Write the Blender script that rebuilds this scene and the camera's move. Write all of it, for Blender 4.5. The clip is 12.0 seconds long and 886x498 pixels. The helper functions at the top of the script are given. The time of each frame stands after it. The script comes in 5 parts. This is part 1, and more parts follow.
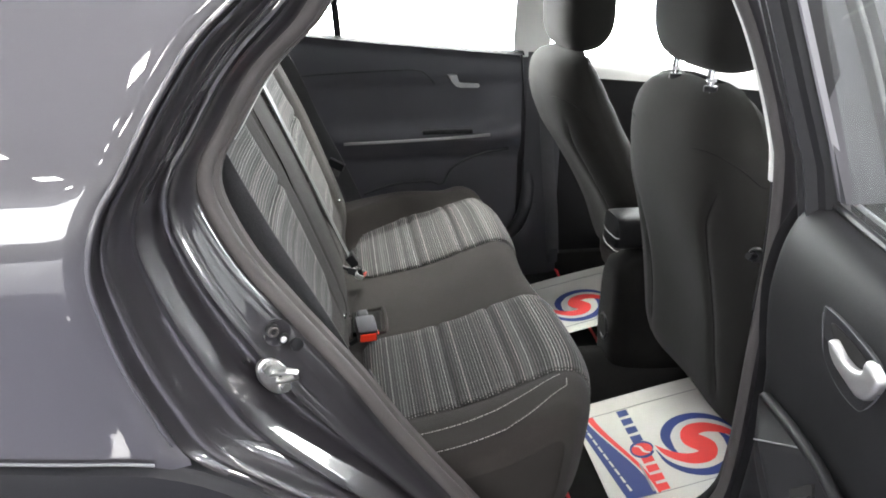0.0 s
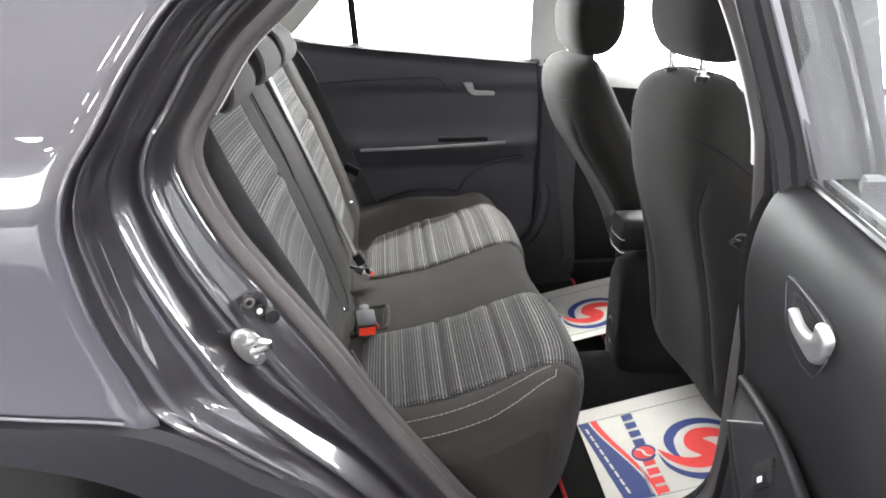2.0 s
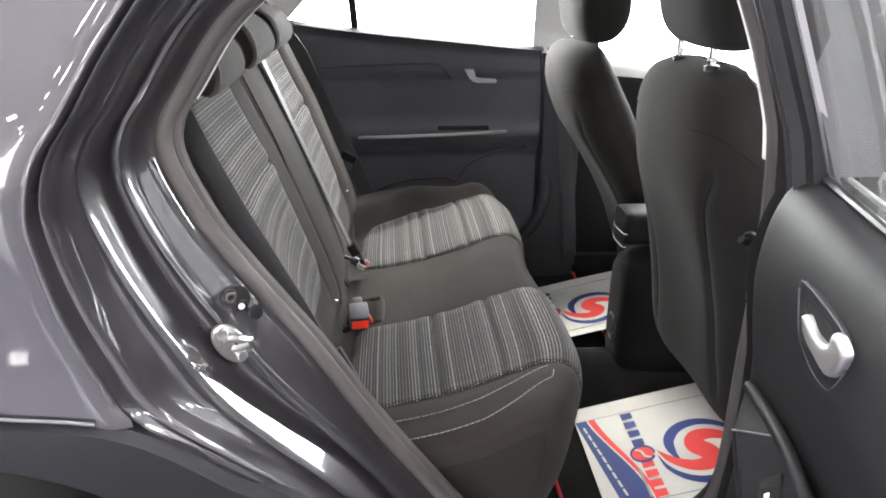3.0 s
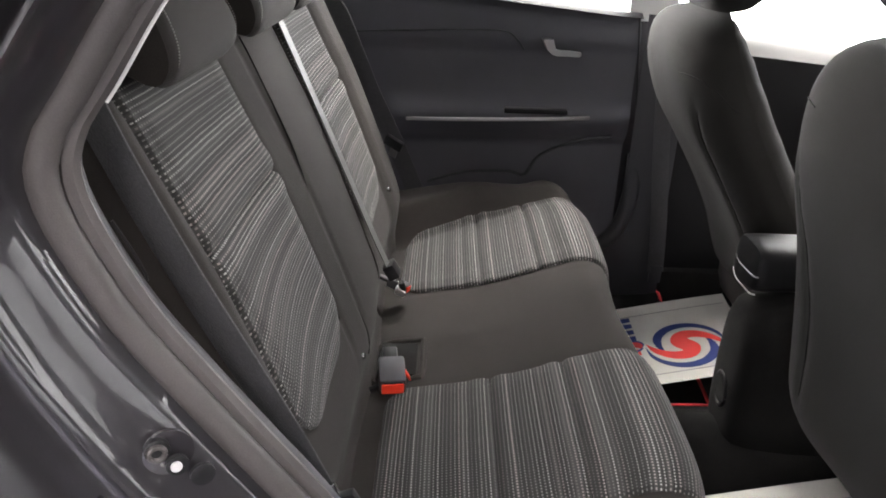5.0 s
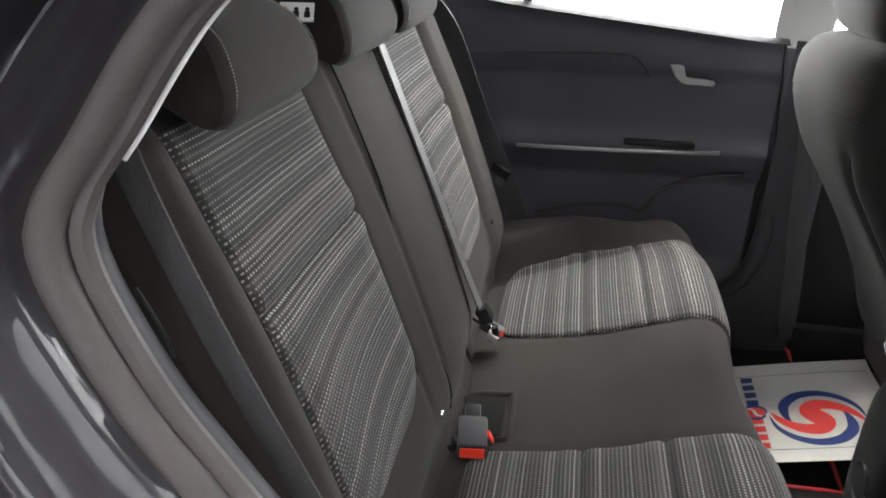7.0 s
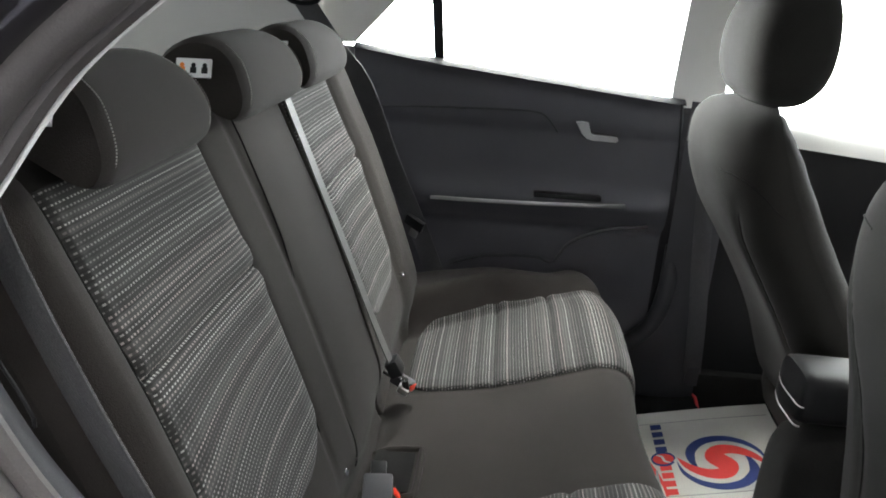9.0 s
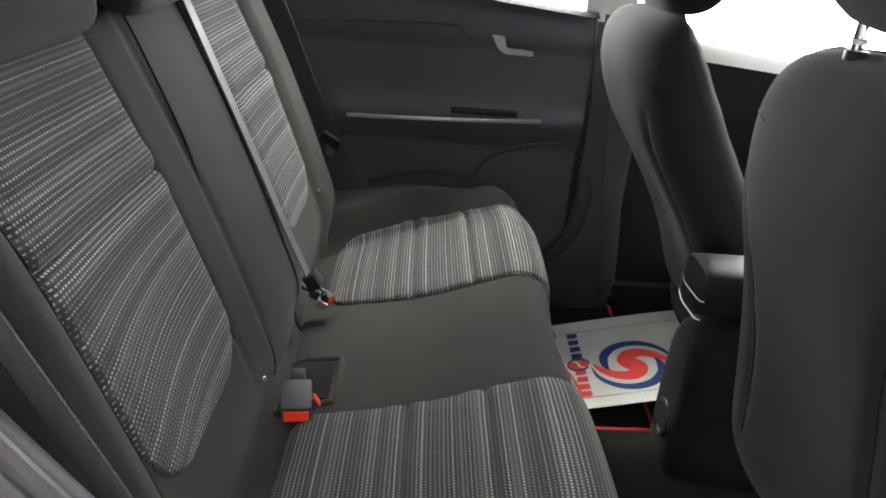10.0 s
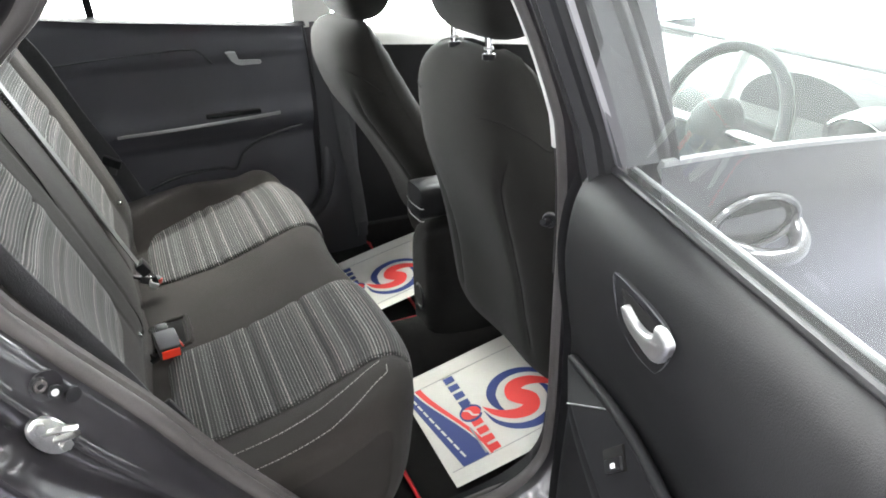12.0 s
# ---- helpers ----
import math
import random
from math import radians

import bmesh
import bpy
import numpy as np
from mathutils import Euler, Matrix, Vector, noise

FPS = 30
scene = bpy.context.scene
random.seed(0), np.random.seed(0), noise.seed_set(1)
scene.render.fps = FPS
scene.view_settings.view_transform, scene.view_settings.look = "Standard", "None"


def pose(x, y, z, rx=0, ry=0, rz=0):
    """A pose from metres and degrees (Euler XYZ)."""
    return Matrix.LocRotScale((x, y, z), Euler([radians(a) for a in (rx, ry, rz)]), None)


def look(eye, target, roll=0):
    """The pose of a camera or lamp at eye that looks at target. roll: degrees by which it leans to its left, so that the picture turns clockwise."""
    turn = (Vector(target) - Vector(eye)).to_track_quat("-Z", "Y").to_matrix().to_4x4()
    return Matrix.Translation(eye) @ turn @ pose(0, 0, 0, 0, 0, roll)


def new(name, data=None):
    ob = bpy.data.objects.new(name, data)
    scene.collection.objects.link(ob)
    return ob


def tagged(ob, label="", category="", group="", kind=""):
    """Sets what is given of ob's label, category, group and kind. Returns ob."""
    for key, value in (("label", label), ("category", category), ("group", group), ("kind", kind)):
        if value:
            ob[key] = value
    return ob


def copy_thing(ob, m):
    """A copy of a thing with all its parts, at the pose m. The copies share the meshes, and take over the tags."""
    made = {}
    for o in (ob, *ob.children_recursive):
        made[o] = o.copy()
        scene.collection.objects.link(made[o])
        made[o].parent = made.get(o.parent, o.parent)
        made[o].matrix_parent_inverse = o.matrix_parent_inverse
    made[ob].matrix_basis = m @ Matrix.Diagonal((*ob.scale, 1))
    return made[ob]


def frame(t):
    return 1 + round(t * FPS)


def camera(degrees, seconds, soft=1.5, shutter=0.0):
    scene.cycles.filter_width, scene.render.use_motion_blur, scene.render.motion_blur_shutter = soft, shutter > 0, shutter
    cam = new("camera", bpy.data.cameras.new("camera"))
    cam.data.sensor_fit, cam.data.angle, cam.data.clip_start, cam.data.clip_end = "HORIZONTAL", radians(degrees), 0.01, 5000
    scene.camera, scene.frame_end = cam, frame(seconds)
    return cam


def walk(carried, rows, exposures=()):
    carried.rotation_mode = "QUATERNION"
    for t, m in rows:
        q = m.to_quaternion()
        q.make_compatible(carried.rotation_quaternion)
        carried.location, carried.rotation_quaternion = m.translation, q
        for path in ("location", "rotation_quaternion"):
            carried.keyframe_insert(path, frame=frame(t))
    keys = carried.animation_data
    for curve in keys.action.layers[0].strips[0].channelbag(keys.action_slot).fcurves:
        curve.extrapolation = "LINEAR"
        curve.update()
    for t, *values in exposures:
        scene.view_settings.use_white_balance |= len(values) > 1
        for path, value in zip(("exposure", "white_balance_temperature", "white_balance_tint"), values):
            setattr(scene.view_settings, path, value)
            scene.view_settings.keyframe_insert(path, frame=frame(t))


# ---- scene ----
cam = camera(62.4, 12.0, soft=1.8)
PATH = [
    (0, (0.046, -1.637, 1.489), (0.295, 0.195, 0.728), 0.0),
    (0.5, (0.069, -1.689, 1.484), (0.28, 0.171, 0.782), -2.8),
    (1, (0.075, -1.775, 1.475), (0.296, 0.094, 0.797), -1.1),
    (1.5, (0.113, -1.744, 1.452), (0.288, 0.135, 0.79), -1.0),
    (2, (0.135, -1.683, 1.428), (0.274, 0.188, 0.735), -0.4),
    (2.5, (0.143, -1.647, 1.419), (0.277, 0.22, 0.714), 0.0),
    (3, (0.151, -1.632, 1.418), (0.284, 0.228, 0.695), 0.4),
    (3.2, (0.151, -1.624, 1.418), (0.278, 0.234, 0.687), 0.6),
    (4.8, (0.129, -1.251, 1.392), (0.188, 0.581, 0.592), 0.9),
    (5, (0.145, -1.182, 1.385), (0.15, 0.639, 0.558), 1.9),
    (5.5, (0.167, -1.082, 1.391), (0.017, 0.717, 0.53), 1.5),
    (6, (0.168, -1.058, 1.39), (-0.062, 0.742, 0.55), 1.5),
    (6.5, (0.168, -1.058, 1.391), (-0.137, 0.737, 0.564), 1.1),
    (7, (0.168, -1.053, 1.394), (-0.14, 0.749, 0.582), 1.7),
    (7.2, (0.17, -1.049, 1.402), (-0.12, 0.773, 0.632), 2.2),
    (8.8, (0.197, -1.048, 1.412), (0.029, 0.832, 0.751), 3.7),
    (9, (0.203, -1.048, 1.406), (0.076, 0.827, 0.723), 3.6),
    (9.5, (0.214, -1.049, 1.389), (0.181, 0.805, 0.641), 3.8),
    (10, (0.227, -1.065, 1.365), (0.31, 0.752, 0.534), 4.7),
    (10.5, (0.205, -1.135, 1.367), (0.459, 0.648, 0.498), 5.0),
    (11, (0.104, -1.272, 1.383), (0.599, 0.464, 0.523), 3.6),
    (11.5, (0.049, -1.418, 1.461), (0.686, 0.252, 0.564), -0.8),
    (12, (0.096, -1.578, 1.511), (0.801, 0.082, 0.648), -1.5),
]
walk(cam, [(t, look(eye, target, roll)) for t, eye, target, roll in PATH], [(0, 0.48, 6500, 10), (1, 0.73, 6500, 10), (1.5, 0.73, 6500, 11), (3, 0.62, 6600, 13), (5, 0.15, 6750, 16), (6, 0.1, 6600, 13), (7.2, 0.15, 6580, 12), (9, 0.1, 6500, 9), (10, 0.1, 6500, 10), (11, 0.13, 6580, 11), (11.5, 0.60, 6500, 9), (12, 0.60, 6500, 8)])

# ---- world and large lights ----
world = bpy.data.worlds.new("showroom_air")
world.use_nodes = True
world.node_tree.nodes["Background"].inputs[0].default_value = (0.9, 0.95, 1.0, 1)
world.node_tree.nodes["Background"].inputs[1].default_value = 0.4
scene.world = world


# ---- materials ----
def material(name, color, rough=0.6, metal=0.0, coat=0.0, sheen=0.0, spec=0.5, coat_rough=0.03):
    m = bpy.data.materials.new(name)
    m.use_nodes = True
    b = m.node_tree.nodes["Principled BSDF"]
    b.inputs["Base Color"].default_value = (*color, 1)
    b.inputs["Roughness"].default_value = rough
    b.inputs["Metallic"].default_value = metal
    b.inputs["Coat Weight"].default_value = coat
    b.inputs["Coat Roughness"].default_value = coat_rough
    b.inputs["Sheen Weight"].default_value = sheen
    b.inputs["Sheen Roughness"].default_value = 0.5
    b.inputs["Specular IOR Level"].default_value = spec
    return m


def node(m, kind, **values):
    n = m.node_tree.nodes.new(kind)
    for key, value in values.items():
        setattr(n, key, value)
    return n


def math_node(m, op, a, b=None):
    n = node(m, "ShaderNodeMath", operation=op)
    for i, v in enumerate((a, b)):
        if v is None:
            continue
        if isinstance(v, (int, float)):
            n.inputs[i].default_value = v
        else:
            m.node_tree.links.new(v, n.inputs[i])
    return n.outputs[0]


def grained(m, color, other, scale, amount=0.5, bump=0.0, bump_scale=None, rough=None, distance=0.001):
    """Two scales of variation: a broad tone and fine grain, with relief."""
    t = m.node_tree
    b = t.nodes["Principled BSDF"]
    co = node(m, "ShaderNodeTexCoord").outputs["Object"]
    broad, fine = node(m, "ShaderNodeTexNoise"), node(m, "ShaderNodeTexNoise")
    broad.inputs["Scale"].default_value, fine.inputs["Scale"].default_value = scale, bump_scale or scale * 40
    broad.inputs["Detail"].default_value, fine.inputs["Detail"].default_value = 4, 3
    t.links.new(co, broad.inputs["Vector"]), t.links.new(co, fine.inputs["Vector"])
    fac = math_node(m, "ADD", math_node(m, "MULTIPLY", broad.outputs[0], 1 - amount), math_node(m, "MULTIPLY", fine.outputs[0], amount))
    ramp = node(m, "ShaderNodeMapRange")
    ramp.inputs["From Min"].default_value, ramp.inputs["From Max"].default_value = 0.32, 0.68
    t.links.new(fac, ramp.inputs["Value"])
    mix = node(m, "ShaderNodeMix", data_type="RGBA")
    mix.inputs[6].default_value, mix.inputs[7].default_value = (*color, 1), (*other, 1)
    t.links.new(ramp.outputs[0], mix.inputs[0]), t.links.new(mix.outputs[2], b.inputs["Base Color"])
    if bump:
        n = node(m, "ShaderNodeBump")
        n.inputs["Strength"].default_value, n.inputs["Distance"].default_value = bump, distance
        t.links.new(fine.outputs[0], n.inputs["Height"]), t.links.new(n.outputs[0], b.inputs["Normal"])
    if rough:
        r = node(m, "ShaderNodeMapRange")
        r.inputs["To Min"].default_value, r.inputs["To Max"].default_value = rough
        t.links.new(broad.outputs[0], r.inputs["Value"]), t.links.new(r.outputs[0], b.inputs["Roughness"])
    return m


def striped(m, dark, light, warm):
    """Woven seat cloth: fine stitched lines of uneven strength, dashed along their length."""
    t = m.node_tree
    b = t.nodes["Principled BSDF"]
    uv = node(m, "ShaderNodeUVMap", uv_map="UVMap")
    sep = node(m, "ShaderNodeSeparateXYZ")
    t.links.new(uv.outputs[0], sep.inputs[0])
    s, y = sep.outputs[0], sep.outputs[1]
    wob = node(m, "ShaderNodeTexNoise")
    wob.inputs["Scale"].default_value = 18
    t.links.new(uv.outputs[0], wob.inputs["Vector"])
    s = math_node(m, "ADD", s, math_node(m, "MULTIPLY", wob.outputs[0], 0.0012))
    cell = math_node(m, "DIVIDE", s, 0.0062)
    i = math_node(m, "FLOOR", cell)
    f = math_node(m, "FRACT", cell)
    rnd = node(m, "ShaderNodeTexWhiteNoise", noise_dimensions="1D")
    t.links.new(i, rnd.inputs["W"])
    rnd2 = node(m, "ShaderNodeTexWhiteNoise", noise_dimensions="1D")
    t.links.new(math_node(m, "ADD", i, 71.3), rnd2.inputs["W"])
    group = node(m, "ShaderNodeTexNoise", noise_dimensions="1D")
    group.inputs["Scale"].default_value = 0.21
    t.links.new(i, group.inputs["W"])
    strength = math_node(m, "MULTIPLY", math_node(m, "ADD", math_node(m, "MULTIPLY", math_node(m, "POWER", rnd.outputs[0], 1.25), 0.75), 0.18), math_node(m, "ADD", math_node(m, "MULTIPLY", group.outputs[0], 0.9), 0.40))
    line = math_node(m, "LESS_THAN", math_node(m, "ABSOLUTE", math_node(m, "SUBTRACT", f, 0.5)), math_node(m, "ADD", 0.12, math_node(m, "MULTIPLY", rnd2.outputs[0], 0.08)))
    dash = math_node(m, "FRACT", math_node(m, "ADD", math_node(m, "DIVIDE", y, 0.0054), math_node(m, "MULTIPLY", rnd2.outputs[0], 7)))
    dash = math_node(m, "ADD", math_node(m, "MULTIPLY", math_node(m, "LESS_THAN", dash, 0.46), 0.92), 0.08)
    fac = math_node(m, "MULTIPLY", math_node(m, "MULTIPLY", line, dash), strength)
    tint = node(m, "ShaderNodeMix", data_type="RGBA")
    tint.inputs[6].default_value, tint.inputs[7].default_value = (*light, 1), (*warm, 1)
    t.links.new(math_node(m, "GREATER_THAN", rnd2.outputs[0], 0.75), tint.inputs[0])
    ground = node(m, "ShaderNodeMix", data_type="RGBA")
    ground.inputs[6].default_value, ground.inputs[7].default_value = (*dark, 1), (*[c * 1.9 for c in dark], 1)
    t.links.new(math_node(m, "MULTIPLY", math_node(m, "GREATER_THAN", group.outputs[0], 0.5), rnd2.outputs[0]), ground.inputs[0])
    mix = node(m, "ShaderNodeMix", data_type="RGBA")
    t.links.new(fac, mix.inputs[0]), t.links.new(ground.outputs[2], mix.inputs[6]), t.links.new(tint.outputs[2], mix.inputs[7])
    t.links.new(mix.outputs[2], b.inputs["Base Color"])
    n = node(m, "ShaderNodeBump")
    n.inputs["Strength"].default_value, n.inputs["Distance"].default_value = 0.35, 0.0008
    t.links.new(math_node(m, "ADD", fac, math_node(m, "MULTIPLY", f, 0.15)), n.inputs["Height"]), t.links.new(n.outputs[0], b.inputs["Normal"])
    return m


def glowing(name, color, strength):
    m = bpy.data.materials.new(name)
    m.use_nodes = True
    b = m.node_tree.nodes["Principled BSDF"]
    b.inputs["Base Color"].default_value = (0.8, 0.8, 0.8, 1)
    b.inputs["Emission Color"].default_value = (*color, 1)
    b.inputs["Emission Strength"].default_value = strength
    return m


def glass_material(name, tint, haze=0.0, index=1.5):
    """Thin sheet glass: clear, with a mirror gloss that grows towards grazing angles."""
    m = bpy.data.materials.new(name)
    m.use_nodes = True
    t = m.node_tree
    t.nodes.remove(t.nodes["Principled BSDF"])
    clear, gloss, mix, fres = (node(m, "ShaderNodeBsdf" + k) if k != "Mix" and k != "Fresnel" else node(m, "ShaderNodeMixShader" if k == "Mix" else "ShaderNodeFresnel") for k in ("Transparent", "Glossy", "Mix", "Fresnel"))
    clear.inputs[0].default_value = (*tint, 1)
    gloss.inputs["Roughness"].default_value = 0.0
    fres.inputs[0].default_value = index
    t.links.new(fres.outputs[0], mix.inputs[0]), t.links.new(clear.outputs[0], mix.inputs[1]), t.links.new(gloss.outputs[0], mix.inputs[2])
    last = mix
    # translucent share that lays a pale veil of glare over the view
    if haze:
        film, last = node(m, "ShaderNodeBsdfTranslucent"), node(m, "ShaderNodeMixShader")
        film.inputs[0].default_value = (0.8, 0.83, 0.82, 1)
        last.inputs[0].default_value = haze
        t.links.new(mix.outputs[0], last.inputs[1]), t.links.new(film.outputs[0], last.inputs[2])
    t.links.new(last.outputs[0], t.nodes["Material Output"].inputs[0])
    return m


PAINT = grained(material("metallic_paint", (0.06, 0.057, 0.066), 0.4, 0.5, 1.0, coat_rough=0.015), (0.024, 0.022, 0.025), (0.031, 0.029, 0.033), 1.5, 0.5, 0.03, 1800, (0.34, 0.42), 0.0002)
PAINT.node_tree.nodes["Principled BSDF"].inputs["Coat IOR"].default_value = 1.75
CLOTH = grained(material("dark_cloth", (0.045, 0.042, 0.039), 0.95, 0, 0, 0.05, 0.05), (0.0172, 0.0152, 0.0141), (0.0296, 0.0262, 0.0244), 5, 0.5, 0.45, 900)
BACKCLOTH = grained(material("knit_cloth", (0.05, 0.048, 0.045), 0.95, 0, 0, 0.04, 0.04), (0.0120, 0.0115, 0.0107), (0.0195, 0.0187, 0.0175), 5, 0.5, 0.45, 900)
STRIPE = striped(material("striped_cloth", (0.03, 0.03, 0.03), 0.95, 0, 0, 0.08, 0.05), (0.025, 0.0243, 0.0235), (0.385, 0.375, 0.36), (0.38, 0.325, 0.315))
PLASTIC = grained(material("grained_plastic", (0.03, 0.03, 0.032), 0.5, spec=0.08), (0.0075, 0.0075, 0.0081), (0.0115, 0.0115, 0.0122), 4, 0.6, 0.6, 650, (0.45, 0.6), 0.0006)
CLADDING = grained(material("cladding_plastic", (0.045, 0.045, 0.05), 0.55, spec=0.15), (0.008, 0.008, 0.0094), (0.012, 0.012, 0.014), 3, 0.5, 0.3, 900, (0.45, 0.6), 0.0005)
# far rear door's panel: light on it is put into a paler base colour
LITTRIM = grained(material("lit_door_trim", (0.03, 0.03, 0.033), 0.5, spec=0.25), (0.068, 0.068, 0.077), (0.090, 0.090, 0.100), 4, 0.6, 0.4, 900)
PILLAR = grained(material("pillar_plastic", (0.05, 0.05, 0.054), 0.5, spec=0.2), (0.040, 0.040, 0.044), (0.054, 0.054, 0.059), 4, 0.6, 0.3, 1000, (0.45, 0.6), 0.0005)
PALE = grained(material("pale_trim", (0.5, 0.5, 0.47), 0.75), (0.55, 0.55, 0.525), (0.63, 0.63, 0.60), 4, 0.5, 0.2, 900)
RUBBER = grained(material("seal_rubber", (0.06, 0.055, 0.055), 0.6), (0.036, 0.032, 0.031), (0.058, 0.052, 0.050), 9, 0.5, 0.2, 700, (0.5, 0.7))
BLACK = grained(material("black_plastic", (0.012, 0.012, 0.013), 0.4, spec=0.14), (0.01, 0.01, 0.011), (0.016, 0.016, 0.017), 6, 0.5, 0.1, 800, (0.32, 0.5))
CARPET = grained(material("carpet", (0.014, 0.013, 0.013), 1.0, 0, 0, 0.03, 0.05), (0.006, 0.006, 0.006), (0.013, 0.0125, 0.012), 14, 0.6, 0.9, 600)
SATIN = grained(material("satin_silver", (0.62, 0.61, 0.6), 0.32, 0.9), (0.34, 0.337, 0.333), (0.42, 0.417, 0.413), 20, 0.4, 0.05, 900, (0.38, 0.48))
CHROME = material("chrome", (0.85, 0.85, 0.85), 0.08, 1.0)
ZINC = grained(material("zinc_steel", (0.6, 0.6, 0.58), 0.3, 1.0), (0.5, 0.5, 0.48), (0.7, 0.7, 0.68), 40, 0.5, 0.15, 500, (0.22, 0.4))
BELT = grained(material("belt_webbing", (0.03, 0.03, 0.033), 0.5, 0, 0, 0.04, 0.4), (0.032, 0.032, 0.034), (0.058, 0.058, 0.061), 30, 0.75, 0.9, 420)
# lighter than BELT: the sheen on the centre belt's edge as plain colour
BELTEDGE = grained(material("pale_sheen", (0.14, 0.14, 0.14), 0.55), (0.08, 0.08, 0.08), (0.115, 0.115, 0.11), 30, 0.6, 0.4, 800)
EDGEGREY = material("grey_edge", (0.13, 0.13, 0.137), 0.45)
RED = material("red_button", (0.75, 0.045, 0.02), 0.35)
REDCORD = material("red_binding", (0.55, 0.02, 0.025), 0.7)
PAPER = grained(material("paper", (0.78, 0.77, 0.72), 0.8), (0.54, 0.525, 0.475), (0.63, 0.615, 0.565), 9, 0.35, 0.1, 300)
INKBLUE = material("blue_ink", (0.012, 0.03, 0.16), 0.7)
INKRED = material("red_ink", (0.68, 0.04, 0.035), 0.7)
INKGREY = material("grey_ink", (0.25, 0.25, 0.25), 0.7)
GLASS = glass_material("window_glass", (0.93, 0.97, 0.95))
# near panes: the glare over them is mixed in as a pale film
HAZY = glass_material("hazy_glass", (0.9, 0.96, 0.94), 0.04, 1.2)
TAG = material("white_tag", (0.75, 0.75, 0.75), 0.5)
PLUG = material("dull_white_plug", (0.42, 0.42, 0.42), 0.6)
TAGORANGE = material("orange_tag", (0.8, 0.22, 0.03), 0.5)
STITCH = material("grey_thread", (0.26, 0.245, 0.23), 0.8)
DIMWALL = grained(material("grey_wall", (0.3, 0.3, 0.3), 0.8), (0.28, 0.28, 0.285), (0.33, 0.33, 0.335), 0.7, 0.3, 0.05, 60)
CEIL = grained(material("ceiling_board", (0.42, 0.42, 0.44), 0.9), (0.47, 0.47, 0.485), (0.52, 0.52, 0.535), 0.7, 0.3, 0.05, 60)
FLOOR = grained(material("painted_floor", (0.3, 0.3, 0.31), 0.3), (0.125, 0.125, 0.155), (0.165, 0.165, 0.20), 0.8, 0.3, 0.0, 80, (0.02, 0.05))
LAMP = glowing("light_panel", (1.0, 0.98, 0.95), 58.0)
SOUTHLIGHT = glowing("south_glow", (0.97, 0.99, 1.0), 5.5)
HIGHLIGHT = glowing("added_glow", (1.0, 0.99, 0.96), 125.0)
WESTLIGHT = glowing("west_glow", (0.97, 0.99, 1.0), 2.0)
DAYLIGHT = glowing("bright_backdrop", (0.97, 0.99, 1.0), 38.0)


# ---- building helpers ----
def thing(name, at, label, category, group="", kind=""):
    ob = new(name)
    ob.location = at
    ob.empty_display_size = 0.05
    return tagged(ob, label, category, group, kind)


def mesh_of(name, bm, mat, sharp=40):
    me = bpy.data.meshes.new(name)
    if mat not in (GLASS, HAZY):
        bmesh.ops.recalc_face_normals(bm, faces=bm.faces)
    bm.to_mesh(me)
    bm.free()
    me.materials.append(mat)
    me.shade_smooth()
    me.set_sharp_from_angle(angle=radians(sharp))
    return me


def part(name, bm, mat, parent, label="", sharp=40):
    """A bmesh in world metres as one mesh under a thing or a part."""
    ob = new(name, mesh_of(name, bm, mat, sharp))
    ob.parent = parent
    if parent.parent is None:
        ob.matrix_parent_inverse = Matrix.Translation(-parent.location)
    return tagged(ob, label)


def alone(name, bm, mat, label, category, kind="", group="", sharp=40):
    return tagged(new(name, mesh_of(name, bm, mat, sharp)), label, category, group, kind)


def spline(points, count, closed=False):
    """Points spaced evenly along a Catmull-Rom curve."""
    p = np.array(points, float)
    n = len(p)
    out = []
    for i in range(n if closed else n - 1):
        a, b, c, d = (p[(i + k) % n] if closed else p[min(max(i + k, 0), n - 1)] for k in (-1, 0, 1, 2))
        for t in np.linspace(0, 1, 16, endpoint=False):
            out.append(0.5 * (2 * b + (c - a) * t + (2 * a - 5 * b + 4 * c - d) * t * t + (3 * b - a - 3 * c + d) * t**3))
    out.append(p[0] if closed else p[-1])
    out = np.array(out)
    far = np.r_[0, np.cumsum(np.linalg.norm(np.diff(out, axis=0), axis=1))]
    at = np.linspace(0, far[-1], count + 1)[:-1] if closed else np.linspace(0, far[-1], count)
    return np.stack([np.interp(at, far, out[:, k]) for k in range(p.shape[1])], 1)


class Curve:
    """A profile in x and z that is walked by its length; n points out of the surface."""

    def __init__(self, points):
        self.p = spline(points, 240)
        self.s = np.r_[0, np.cumsum(np.linalg.norm(np.diff(self.p, axis=0), axis=1))]
        self.length = float(self.s[-1])

    def at(self, s):
        return np.array([np.interp(s, self.s, self.p[:, 0]), np.interp(s, self.s, self.p[:, 1])])

    def normal(self, s):
        d = self.at(min(s + 0.004, self.length)) - self.at(max(s - 0.004, 0))
        d /= np.linalg.norm(d) + 1e-9
        return np.array([-d[1], d[0]])

    def find(self, axis, value, lo=0.0, hi=1.0):
        inside = (self.s >= lo * self.length) & (self.s <= hi * self.length)
        return float(self.s[inside][np.argmin(np.abs(self.p[inside, axis] - value))])


